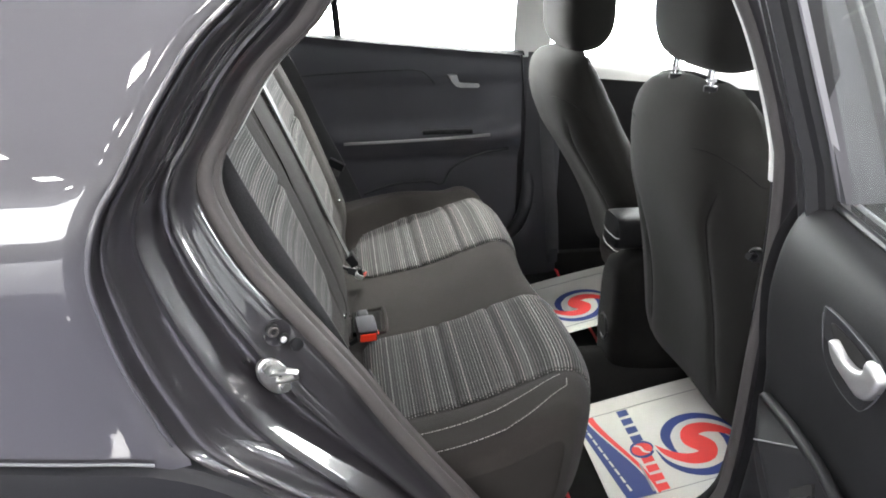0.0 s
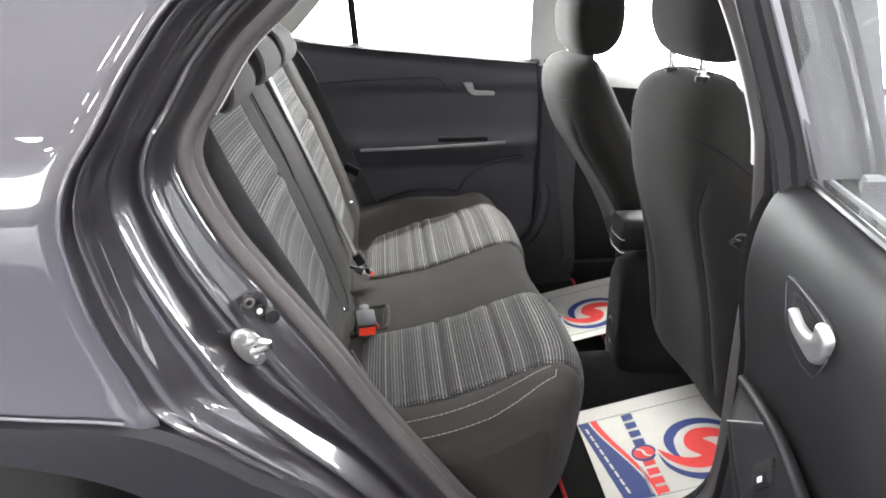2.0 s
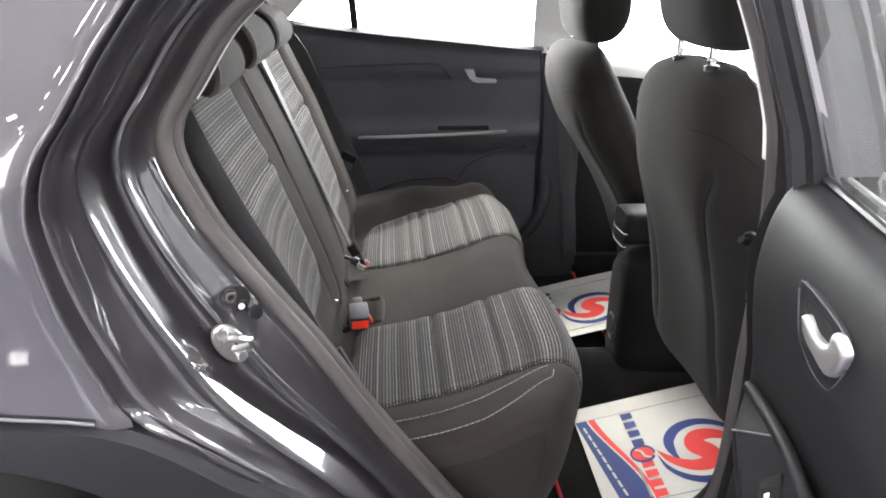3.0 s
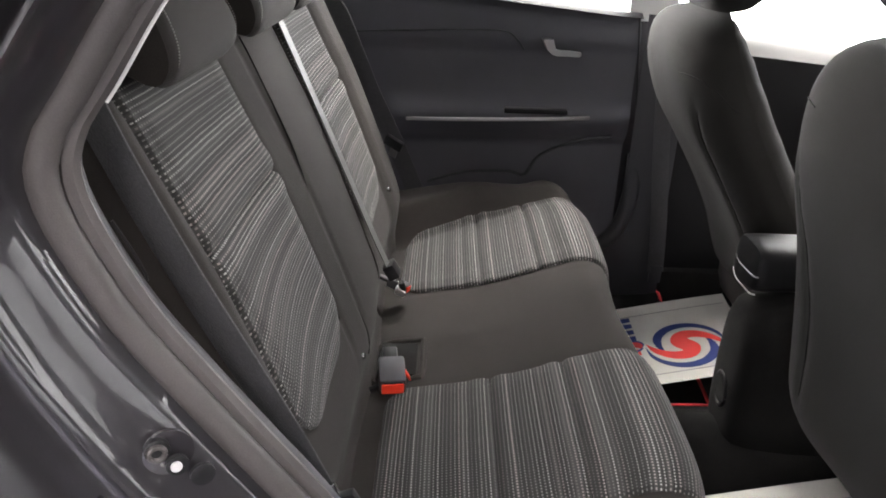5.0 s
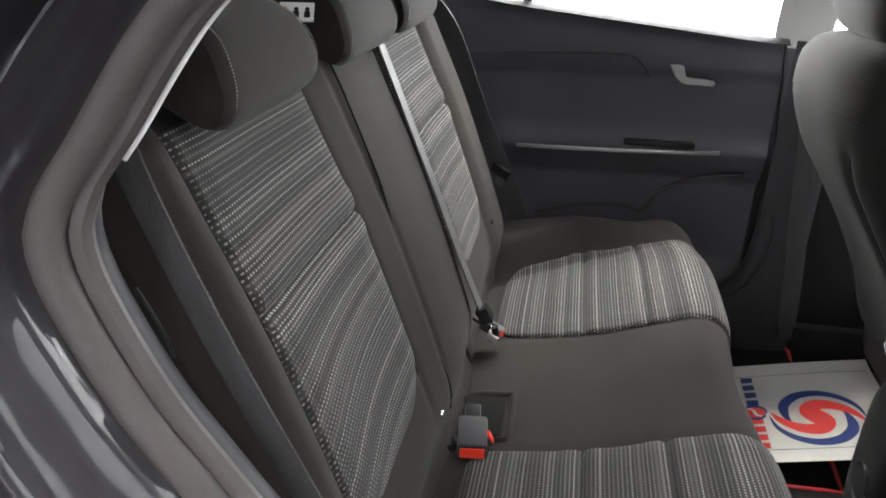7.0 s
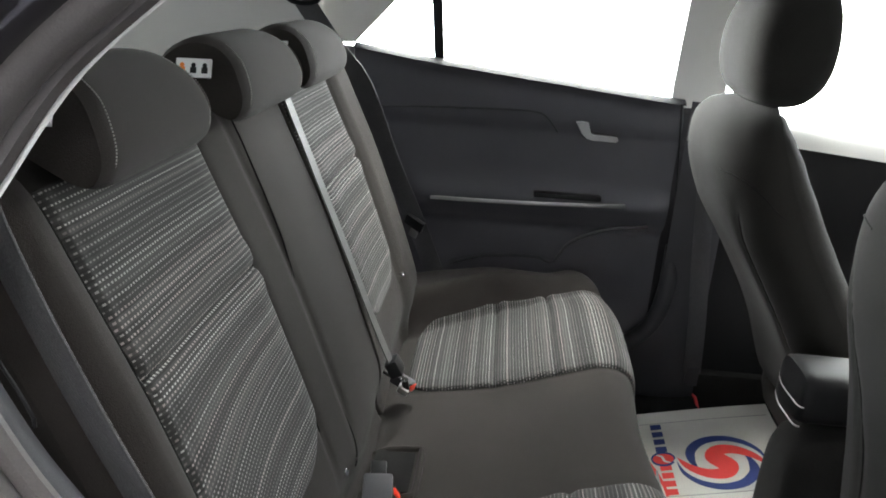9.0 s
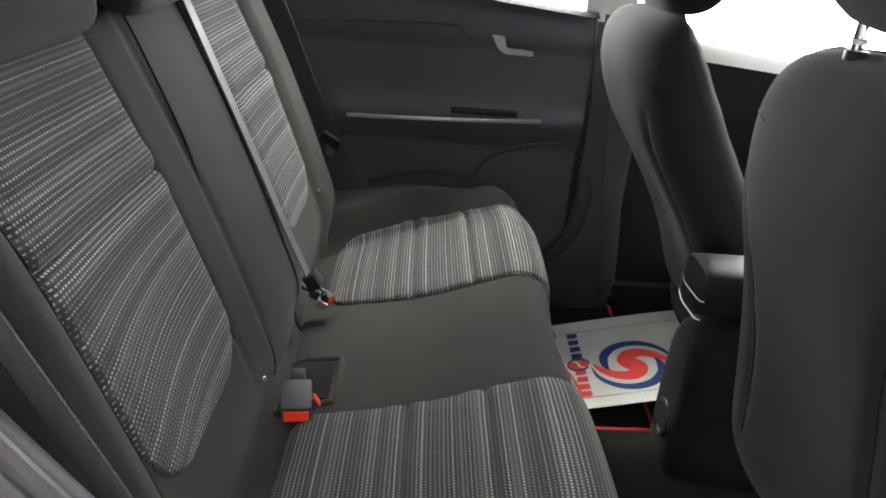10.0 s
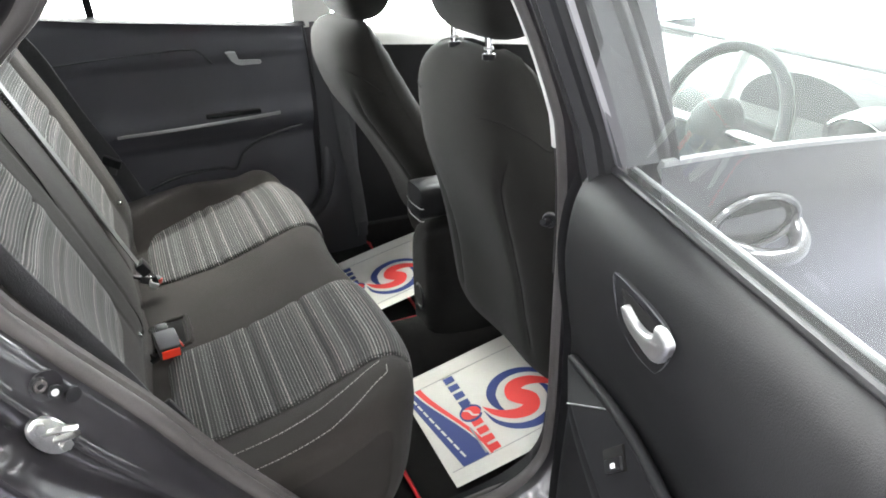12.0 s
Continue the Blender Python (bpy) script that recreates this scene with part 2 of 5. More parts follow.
def grid(fn, us, vs, bm=None, close_u=False, close_v=False):
    """A sheet of quads over fn(u, v), with u and v as its UV."""
    bm = bm or bmesh.new()
    uv = bm.loops.layers.uv.get("UVMap") or bm.loops.layers.uv.new("UVMap")
    rows = [[bm.verts.new(fn(u, v)) for v in vs] for u in us]
    for i in range(len(us) if close_u else len(us) - 1):
        for j in range(len(vs) if close_v else len(vs) - 1):
            i2, j2 = (i + 1) % len(us), (j + 1) % len(vs)
            f = bm.faces.new((rows[i][j], rows[i2][j], rows[i2][j2], rows[i][j2]))
            for loop, (a, b) in zip(f.loops, ((i, j), (i2, j), (i2, j2), (i, j2))):
                loop[uv].uv = (us[a], vs[b])
    return bm


def facing(bm, way):
    """Turn the faces of a sheet towards a direction."""
    way = Vector(way)
    bm.normal_update()
    for f in bm.faces:
        if f.normal.dot(way) < 0:
            f.normal_flip()
    return bm


def loft(rings, bm=None, caps=True):
    """Closed rings of equal counts, joined one after the other."""
    bm = bm or bmesh.new()
    made = [[bm.verts.new(p) for p in ring] for ring in rings]
    n = len(made[0])
    for a, b in zip(made, made[1:]):
        for k in range(n):
            bm.faces.new((a[k], a[(k + 1) % n], b[(k + 1) % n], b[k]))
    if caps:
        bm.faces.new(made[0][::-1]), bm.faces.new(made[-1])
    return bm


def tube(points, radius, n=10, closed=False, bm=None, flat=1.0, up=(0, 0, 1)):
    """A round or flattened tube along points."""
    p = [Vector(q) for q in points]
    rings = []
    for i, q in enumerate(p):
        a = p[i - 1] if i or closed else p[i]
        b = p[(i + 1) % len(p)] if i < len(p) - 1 or closed else p[i]
        d = (b - a).normalized()
        side = d.cross(Vector(up))
        side = side.normalized() if side.length > 1e-4 else d.orthogonal().normalized()
        top = side.cross(d)
        rings.append([q + radius * (math.cos(t) * side + flat * math.sin(t) * top) for t in np.linspace(0, 2 * math.pi, n, endpoint=False)])
    return loft(rings + rings[:1] if closed else rings, bm, not closed)


def box(lo, hi, bevel=0.0, bm=None, m=None, segments=2):
    bm = bm or bmesh.new()
    lo, hi = Vector(lo), Vector(hi)
    made = bmesh.ops.create_cube(bm, size=1)["verts"]
    for v in made:
        v.co = Vector([l + (c + 0.5) * (h - l) for l, h, c in zip(lo, hi, v.co)])
    if bevel:
        edges = list({e for v in made for e in v.link_edges})
        out = bmesh.ops.bevel(bm, geom=edges, offset=bevel, segments=segments, affect="EDGES", profile=0.6)
        made = list({v for f in out["faces"] for v in f.verts} | {v for v in made if v.is_valid})
    if m is not None:
        for v in made:
            v.co = m @ v.co
    return bm


def disc(center, normal, radius, depth, bm=None, n=20, taper=1.0, bevel=0.15):
    """A short round stud with a softened rim."""
    d = Vector(normal).normalized()
    a = d.orthogonal().normalized()
    b = d.cross(a)
    c = Vector(center)
    rings = []
    for h, r in ((0, 1), (1 - bevel, taper), (1, taper * (1 - bevel))):
        rings.append([c + d * depth * h + radius * r * (math.cos(t) * a + math.sin(t) * b) for t in np.linspace(0, 2 * math.pi, n, endpoint=False)])
    return loft(rings, bm)


def smooth(t):
    t = min(max(t, 0.0), 1.0)
    return t * t * (3 - 2 * t)


def bell(d, w):
    return math.exp(-((d / w) ** 2))


def roll(e, r):
    """How far a rounded edge of radius r has dropped at a distance e from its end."""
    return 0.0 if e >= r else r - math.sqrt(max(r * r - (r - max(e, 0)) ** 2, 0))


# ---- the showroom round the car ----
X0, X1, Y0, Y1, H = -9.0, 8.0, -13.0, 6.0, 4.2
alone("ground", box((X0, Y0, -0.1), (X1, Y1, 0.0)), FLOOR, "grey painted showroom floor under the car", "floor", "structure")
alone("ceiling", box((X0, Y0, H), (X1, Y1, H + 0.1)), CEIL, "plain grey showroom ceiling with square light panels", "ceiling", "structure")
for wall_name, lo, hi in (("wall_south", (X0, Y0 - 0.2, 0), (X1, Y0, H)), ("wall_west", (X0 - 0.2, Y0, 0), (X0, Y1, H)), ("wall_east", (X1, Y0, 0), (X1 + 0.2, Y1, H))):
    alone(wall_name, box(lo, hi), DIMWALL, "plain grey painted showroom wall", "wall", "structure")
alone("backdrop", box((X0, Y1, 0), (X1, Y1 + 0.2, H)), DAYLIGHT, "bright white backdrop of daylight behind the car", "backdrop", "structure")
# added fill strip on the west wall, out of view
alone("glow_west", box((X0, -9.0, 1.2), (X0 + 0.06, 4.5, 1.9)), WESTLIGHT, "added glowing panel on an unseen showroom wall", "backdrop", "structure")
# stronger patch added to the backdrop, to brighten the upper front seat backs
alone("backdrop_glow", box((-6.5, Y1 - 0.06, 1.5), (-2.0, Y1, 2.5)), HIGHLIGHT, "added glowing patch on the backdrop that lights the seat backs", "backdrop", "structure")
# unseen glowing panel, added for the pale band reflected in the rear wing
alone("glow_south", box((X0, Y0, 1.0), (-2.5, Y0 + 0.06, 4.1)), SOUTHLIGHT, "added glowing panel on an unseen showroom wall", "backdrop", "structure")
panel = thing("ceiling_light", (0, 0, H), "square white ceiling light panel, switched on", "ceiling light", "ceiling lights")
part("frame", box((-0.33, -0.33, H - 0.03), (0.33, 0.33, H), 0.006), PALE, panel)
part("diffuser", box((-0.3, -0.3, H - 0.034), (0.3, 0.3, H - 0.02)), LAMP, panel, "glowing white diffuser")
panel.location = (-4.6, 1.8, H)
for i in range(5):
    for j in (2, 3):
        if (i, j) != (0, 3):
            copy_thing(panel, Matrix.Translation((-4.6 + 2.6 * i, -5.4 + 2.4 * j, H)))
# added row of stretched panels, unseen, to light the rear cushions from the far side
for i in range(6):
    copy_thing(panel, Matrix.Translation((-3.0 + 1.5 * i, 3.2, H)) @ Matrix.Diagonal((2.2, 4.4, 1.0, 1.0)))
spot = thing("ceiling_light", (-5.5, -5.6, H), "small square white ceiling light, switched on", "ceiling light", "ceiling lights")
part("frame", box((-5.65, -5.75, H - 0.03), (-5.35, -5.45, H), 0.006), PALE, spot)
part("diffuser", box((-5.63, -5.73, H - 0.034), (-5.37, -5.47, H - 0.02)), LAMP, spot, "glowing white diffuser")
for i, j in ((2, 0), (3, 0), (4, 0), (2, 1), (3, 1), (4, 1), (2, -1), (3, -1), (4, -1), (2, -2), (3, -2), (4, -2)):
    copy_thing(panel, Matrix.Translation((-4.6 + 2.6 * i, -5.4 + 2.4 * j, H)))
for i in range(4):
    for j in range(4):
        if i or j:
            copy_thing(spot, Matrix.Translation((-7.6 + 2.1 * i, -5.6 - 1.5 * j, H)))
for i in range(2):
    for j in range(2):
        copy_thing(spot, Matrix.Translation((-3.5 + 2.0 * i, -4.1 + 1.5 * j, H)))

# ---- the car's shell ----
OUTER = [(0.30, 1.545), (0.05, 1.51), (-0.085, 1.42), (-0.145, 1.345), (-0.19, 1.268), (-0.215, 1.228), (-0.232, 1.17), (-0.227, 1.11), (-0.213, 1.045), (-0.191, 0.984), (-0.159, 0.918), (-0.075, 0.857), (0.0, 0.806), (0.08, 0.72), (0.16, 0.58), (0.26, 0.47), (0.42, 0.44), (0.58, 0.44), (0.69, 0.50), (0.725, 0.62), (0.735, 0.87), (0.735, 1.1), (0.715, 1.25), (0.675, 1.42), (0.62, 1.52)]
INNER = [(0.30, 1.50), (0.07, 1.475), (-0.012, 1.40), (-0.07, 1.345), (-0.115, 1.276), (-0.14, 1.235), (-0.143, 1.185), (-0.108, 1.10), (-0.066, 1.035), (-0.025, 0.977), (0.03, 0.90), (0.082, 0.816), (0.13, 0.745), (0.178, 0.679), (0.25, 0.585), (0.33, 0.525), (0.45, 0.527), (0.58, 0.541), (0.650, 0.588), (0.670, 0.67), (0.673, 0.867), (0.673, 1.1), (0.650, 1.27), (0.602, 1.417), (0.54, 1.49)]


def paired(count):
    """Both loops of the door opening, walked together."""
    both = spline([(*a, *b) for a, b in zip(OUTER, INNER)], count, closed=True)
    return both[:, :2], both[:, 2:]


LOOP_O, LOOP_S = paired(200)
LEAN_IN = 0.36


def lean(z):
    return LEAN_IN * max(z - 1.22, 0) + 0.9 * max(z - 1.47, 0)


def side_y(x, z):
    """The outer skin of the body's near side."""
    soft = LEAN_IN * min(max(z - 1.10, 0), 0.24) ** 2 / 0.48 + LEAN_IN * max(z - 1.34, 0) + 0.9 * max(z - 1.47, 0)
    y = -0.885 + soft - 0.008 * bell(z - 1.2, 0.09)
    return y - 0.006 * smooth((1.0 - z) / 0.14) * smooth((0.1 - x) / 0.2)


car = thing("car", (0.3, 0.035, 0), "dark violet-grey metallic compact car with an open rear door", "car")

LEVELS = [(0.0, 0.004), (0.004, 0.009), (0.03, 0.012), (0.05, 0.019), (0.085, 0.021), (0.105, 0.015), (0.165, 0.017), (0.185, 0.022), (0.21, 0.036), (0.28, 0.050), (0.35, 0.057), (0.385, 0.0555), (0.41, 0.051), (0.44, 0.050), (0.455, 0.053), (0.465, 0.068), (0.485, 0.105), (0.51, 0.126), (0.55, 0.131), (0.63, 0.132), (0.655, 0.129), (0.67, 0.122), (0.69, 0.119), (0.71, 0.121), (0.725, 0.127), (0.745, 0.136), (0.78, 0.142), (0.84, 0.148), (0.87, 0.151), (0.885, 0.152), (0.96, 0.162), (0.99, 0.170), (1.01, 0.20)]


def jamb(u, v):
    o, s = LOOP_O[int(u)], LOOP_S[int(u)]
    f, d = LEVELS[int(v)]
    x, z = o + f * (s - o)
    return (x, -0.885 + lean(z) + d, z)


part("door_jamb", grid(jamb, range(200), range(len(LEVELS)), close_u=True), PAINT, car, "glossy painted door opening with stepped channels", 60)

EDGE = [(x, -0.8835 + lean(z), z) for x, z in LOOP_O if x < 0.12 and z > 0.935]
part("flange_edge", tube(EDGE, 0.0042, 10, up=(0, 1, 0)), PAINT, car, "rounded outer edge of the door opening")
SEAL = [(x + 0.005, -0.694 + lean(z) * 0.8, z) for x, z in LOOP_S]
part("door_seal", tube(SEAL, 0.0135, 12, True, flat=0.9, up=(0, 1, 0)), RUBBER, car, "soft grey rubber door seal")
part("seal_lip", tube([(x + 0.018, -0.678 + lean(z) * 0.8, z) for x, z in LOOP_S], 0.0095, 8, True, up=(0, 1, 0)), RUBBER, car)


def edge_x(z):
    """The rear cut of the door opening at a height."""
    p = LOOP_O[(LOOP_O[:, 0] < 0.3) & (LOOP_O[:, 1] > 0.9)]
    return float(np.interp(z, p[::-1, 1], p[::-1, 0])) if p[0, 1] > p[-1, 1] else float(np.interp(z, p[:, 1], p[:, 0]))


def quarter(u, v):
    z = 0.91 + u * (1.545 - 0.91)
    x = edge_x(max(z, 0.918)) - v
    return (x, side_y(x, z) + 0.006 * bell(v, 0.012) + 0.35 * max(v - 0.5, 0) ** 2, z)


part("quarter_panel", grid(quarter, np.linspace(0, 1, 70), [0, 0.003, 0.008, 0.016, *np.linspace(0.03, 0.95, 44)]), PAINT, car, "glossy dark violet-grey rear wing")

# plastic cladding round the wheel arch and along the sill
ARCH = spline([(-0.90, 0.55), (-0.86, 0.75), (-0.72, 0.865), (-0.5, 0.90), (-0.3, 0.872), (-0.17, 0.815), (-0.06, 0.70), (0.0, 0.52), (0.03, 0.35)], 60)
CLAD = spline([(-1.05, 0.60), (-0.98, 0.82), (-0.80, 0.923), (-0.5, 0.943), (-0.3, 0.928), (-0.165, 0.908), (-0.05, 0.838), (0.06, 0.735), (0.14, 0.35)], 60)


def cladding(u, v):
    a, b = CLAD[int(u)], ARCH[int(u)]
    if v < 0:
        return (a[0], -0.845, a[1] + 0.002)
    f = min(v, 1.0)
    x, z = a + f * (b - a)
    y = side_y(x, max(z, 0.9)) - 0.012 * smooth(f * 8) - 0.008 * f
    return (x, y + (0.07 * (v - 1) if v > 1 else 0.004 * (1 - smooth(f * 8))), z)


part("arch_cladding", grid(cladding, range(60), [-1, 0, 0.02, 0.05, 0.1, 0.3, 0.6, 0.9, 0.97, 1.0, 1.05, 1.5, 2.5]), CLADDING, car, "grey textured plastic wheel-arch cladding")
# the lit edge of the cladding, drawn as a tube of lighter grey
part("arch_edge_highlight", tube([(x, side_y(x, max(z, 0.9)) - 0.004, z + 0.004) for x, z in CLAD[8:] if x < -0.172], 0.0018, 8, up=(0, 1, 0)), EDGEGREY, car, "thin paler tube for the highlight along the cladding's edge")
part("wheel_liner", loft([[(-0.45 + 0.47 * math.cos(t), y, 0.40 + 0.49 * math.sin(t)) for t in np.linspace(0, 2 * math.pi, 36, endpoint=False)] for y in (-0.86, -0.62)], caps=False), BLACK, car)
wheel = part("wheel", tube([(-0.45 + 0.2 * math.cos(t), -0.77, 0.33 + 0.2 * math.sin(t)) for t in np.linspace(0, 2 * math.pi, 40, endpoint=False)], 0.03, 10, True, up=(0, 1, 0)), SATIN, car, "silver alloy wheel")
part("tyre", tube([(-0.45 + 0.265 * math.cos(t), -0.77, 0.33 + 0.265 * math.sin(t)) for t in np.linspace(0, 2 * math.pi, 48, endpoint=False)], 0.065, 14, True, flat=1.3, up=(0, 1, 0)), BLACK, wheel)
part("sill", box((0.05, -0.90, 0.24), (2.0, -0.70, 0.45), 0.03), CLADDING, car)
part("far_sill", box((-0.3, 0.748, 0.24), (2.0, 0.875, 0.46), 0.02), CARPET, car, "dark carpeted sill")
part("underbody", box((-1.0, -0.72, 0.24), (2.4, 0.79, 0.30)), BLACK, car)

# the far side, the roof and the ends
FAR = 0.80
WIN_LINE = [(-0.33, 1.275), (-0.15, 1.256), (0.04, 1.232), (0.615, 1.176), (0.70, 1.17), (1.30, 1.118), (1.75, 1.07)]


def belt_z(x):
    return float(np.interp(x, [p[0] for p in WIN_LINE], [p[1] for p in WIN_LINE]))


def far_lower(u, v):
    return (u, FAR + 0.075 - 0.02 * bell(v - 0.5, 0.3), 0.3 + v * (belt_z(u) - 0.02 - 0.3))


part("far_side_panel", grid(far_lower, np.linspace(-1.3, 2.3, 30), np.linspace(0, 1, 12)), PAINT, car)


def far_post(x0, x1, w, mat, name, label=""):
    bm = bmesh.new()
    z0, z1 = belt_z(x0) - 0.02, 1.52
    ring = []
    for t in np.linspace(0, 1, 8):
        z = z0 + t * (z1 - z0)
        x, y = x0 + (x1 - x0) * t, FAR + 0.03 - LEAN_IN * max(z - 1.2, 0)
        ww = w[0] + (w[1] - w[0]) * t
        ring.append([(x - ww, y - 0.015, z), (x + ww, y - 0.015, z), (x + ww * 0.9, y + 0.04, z), (x - ww * 0.9, y + 0.04, z)])
    return part(name, loft(ring, bm), mat, car, label)


far_post(0.680, 0.672, (0.062, 0.070), PALE, "far_pillar_trim", "pale grey pillar trim")
far_post(0.04, 0.022, (0.012, 0.012), BLACK, "window_divider", "black upright bar between door glass and quarter glass")
far_post(-0.36, -0.02, (0.19, 0.11), PALE, "rear_pillar_trim", "pale grey rear pillar trim")


part("rear_side_trim", grid(lambda u, v: (u, FAR - 0.02 - LEAN_IN * max(v - 1.2, 0) - 0.10 * smooth((-0.55 - u) / 0.5), v), np.linspace(-1.08, -0.24, 14), np.linspace(0.95, 1.54, 10)), PALE, car, "pale grey trim beside the luggage space")


def roof(u, v):
    return (u, 0.035 + v, 1.56 - 0.12 * (v / 0.72) ** 2 - 0.06 * ((u - 0.4) / 1.2) ** 2)


part("headlining", grid(roof, np.linspace(-1.0, 1.25, 16), np.linspace(-0.66, 0.66, 14)), PALE, car, "pale grey roof lining")
part("roof_skin", grid(lambda u, v: (u, 0.035 + v, roof(u, v)[2] + 0.04), np.linspace(-1.05, 1.27, 16), np.linspace(-0.69, 0.69, 14)), PAINT, car)
part("tailgate", grid(lambda u, v: (-1.15 - 0.05 * bell(u - 0.9, 0.2), v, u), np.linspace(0.3, 1.06, 8), np.linspace(-0.8, 0.87, 10)), PAINT, car)
part("parcel_shelf", box((-1.12, -0.60, 1.00), (-0.33, 0.66, 1.03), 0.01), CARPET, car, "dark felt parcel shelf")
rear_glass = part("rear_window", facing(grid(lambda u, v: (-1.15 + 0.30 * u, v, 1.06 + 0.42 * u), np.linspace(0, 1, 4), np.linspace(-0.62, 0.69, 6)), (1, 0, -0.5)), GLASS, car)
screen = part("windscreen", facing(grid(lambda u, v: (2.05 - 0.80 * u - 0.08 * (v / 0.7) ** 2, 0.035 + v * (1 - 0.12 * u), 1.0 + 0.5 * u), np.linspace(0, 1, 6), np.linspace(-0.72, 0.72, 10)), (-1, 0, -1)), GLASS, car)
for ob in (rear_glass, screen):
    ob.visible_shadow = False

bm = grid(lambda u, v: (u, FAR + 0.03 - LEAN_IN * max(v - 1.2, 0), v), np.linspace(-0.20, 0.03, 3), [1.2, 1.3, 1.4, 1.5])
part("quarter_glass", facing(bm, (0, -1, 0)), GLASS, car).visible_shadow = False


# interior floor, sill cover and side trims
def floor_pan(u, v):
    z = 0.345 + 0.13 * bell(v - 0.035, 0.13) + 0.02 * smooth((u - 0.95) / 0.2) - 0.01 * bell(v + 0.3, 0.15)
    return (u, v, z)


part("carpet_floor", grid(floor_pan, np.linspace(0.36, 2.0, 40), np.linspace(-0.66, 0.78, 50)), CARPET, car, "black carpet floor with a low centre tunnel")


def sill_cover(u, v):
    x, z = LOOP_S[int(u)]
    fore = smooth((x - 0.56) / 0.09)
    return [(x, -0.70, z - 0.004), (x + 0.002 * fore, -0.685, z + 0.006), (x + 0.014 * fore, -0.655, z + 0.002), (x + 0.045 * fore, -0.63, z - 0.03), (x + 0.07 * fore, -0.62, max(z - 0.18, 0.34))][int(v)]


part("sill_cover", grid(sill_cover, range(96, 150), range(5)), PLASTIC, car, "black plastic sill cover")


def rear_trim(u, v):
    x, z = LOOP_S[int(u)]
    off = [(0.010, -0.676, 0), (0.018, -0.668, 0), (0.020, -0.660, 0), (0.014, -0.648, 0), (-0.004, -0.641, -0.002), (-0.04, -0.636, -0.01), (-0.16, -0.622, -0.02)][int(v)]
    return (x + off[0], off[1] + 0.7 * lean(z), z + off[2])


part("side_trim", grid(rear_trim, range(12, 100), range(7)), PILLAR, car, "dark plastic trim beside the rear seat")
part("trim_slot", tube([(-0.121, -0.639, 1.154), (-0.109, -0.639, 1.13), (-0.104, -0.639, 1.118), (-0.100, -0.639, 1.107), (-0.100, -0.639, 1.10)], 0.0014, 6), BLACK, car)
top_run = [k for k in range(0, 60) if LOOP_S[k][0] < 0.25 and LOOP_S[k][1] > 1.25]
part("pillar_cap", tube([(LOOP_S[k][0] + 0.027, -0.672 + lean(LOOP_S[k][1]) * 0.8, LOOP_S[k][1] - 0.003) for k in top_run], 0.0017, 8), PALE, car, "pale edge of the rear pillar trim")


def pillar_inside(u, v):
    x, z = LOOP_S[int(u)]
    off = [(0.004, -0.682), (0.001, -0.676), (0.002, -0.668), (0.010, -0.655), (0.06, -0.64)][int(v)]
    return (x + off[0], off[1] + 0.8 * lean(z), z)


upper_run = [k for k in range(150, 200) if LOOP_S[k][1] > 1.165]
part("pillar_trim_lower", grid(pillar_inside, range(146, upper_run[0] + 1), range(5)), PLASTIC, car, "black lower pillar trim")
part("pillar_trim_upper", grid(lambda u, v: tuple(a - b for a, b in zip(pillar_inside(u, v), (0.002, -0.004, 0))), upper_run, range(5)), PALE, car, "pale upper pillar trim")
hook = thing("bag_hook", (0.676, -0.64, 1.045), "small black plastic hook on the pillar trim", "hook")
part("hook_base", disc((0.676, -0.655, 1.045), (-0.6, -0.8, 0), 0.012, 0.012), BLACK, hook)
part("hook_tip", tube([(0.67, -0.66, 1.045), (0.658, -0.672, 1.047), (0.65, -0.675, 1.052)], 0.006, 8), BLACK, hook)

# latch striker and bump stops on the jamb
striker = thing("door_striker", (-0.086, -0.735, 0.95), "shiny zinc-plated door latch striker bolted to the jamb", "latch")
SM = look((-0.066, -0.763, 0.953), (-0.013, -0.863, 0.968)) @ pose(0, 0, 0, 0, 0, -32)
bm = bmesh.new()
loft([[SM @ Vector((0.019 * r * math.cos(t), 0.031 * r * math.sin(t), -h)) for t in np.linspace(0, 2 * math.pi, 28, endpoint=False)] for h, r in ((-0.004, 1.0), (0.003, 1.0), (0.005, 0.93))], bm)
part("plate", bm, ZINC, striker)
part("loop", tube([SM @ Vector(p) for p in ((0.004, 0.009, 0), (-0.006, 0.010, -0.019), (-0.015, 0.010, -0.034), (-0.021, 0.002, -0.038), (-0.017, -0.007, -0.032), (-0.006, -0.008, -0.016), (0.004, -0.008, 0))], 0.0045, 10), ZINC, striker)
for dy in (0.020, -0.020):
    part("bolt", disc(SM @ Vector((0, dy, -0.004)), SM.to_3x3() @ Vector((0, 0, -1)), 0.0075, 0.009, n=6), ZINC, striker)
stop = thing("bump_stop", (-0.056, -0.74, 1.0), "round dark rubber bump stop on the door jamb", "bump stop")
part("boss", disc((-0.060, -0.736, 1.005), (0.45, -0.85, 0.1), 0.019, 0.004, n=28), PAINT, stop)
part("pad", disc((-0.066, -0.742, 1.012), (0.45, -0.85, 0.1), 0.0095, 0.007), BLACK, stop)
part("rim", tube([Vector((-0.063, -0.749, 1.012)) + 0.006 * (math.cos(t) * Vector((0.88, 0.47, 0)) + math.sin(t) * Vector((0, 0, 1))) for t in np.linspace(0, 2 * math.pi, 20, endpoint=False)], 0.0022, 8, True), RUBBER, stop)
part("plug_ring", disc((-0.052, -0.742, 0.998), (0.45, -0.85, 0.1), 0.0085, 0.004, n=22), BLACK, stop)
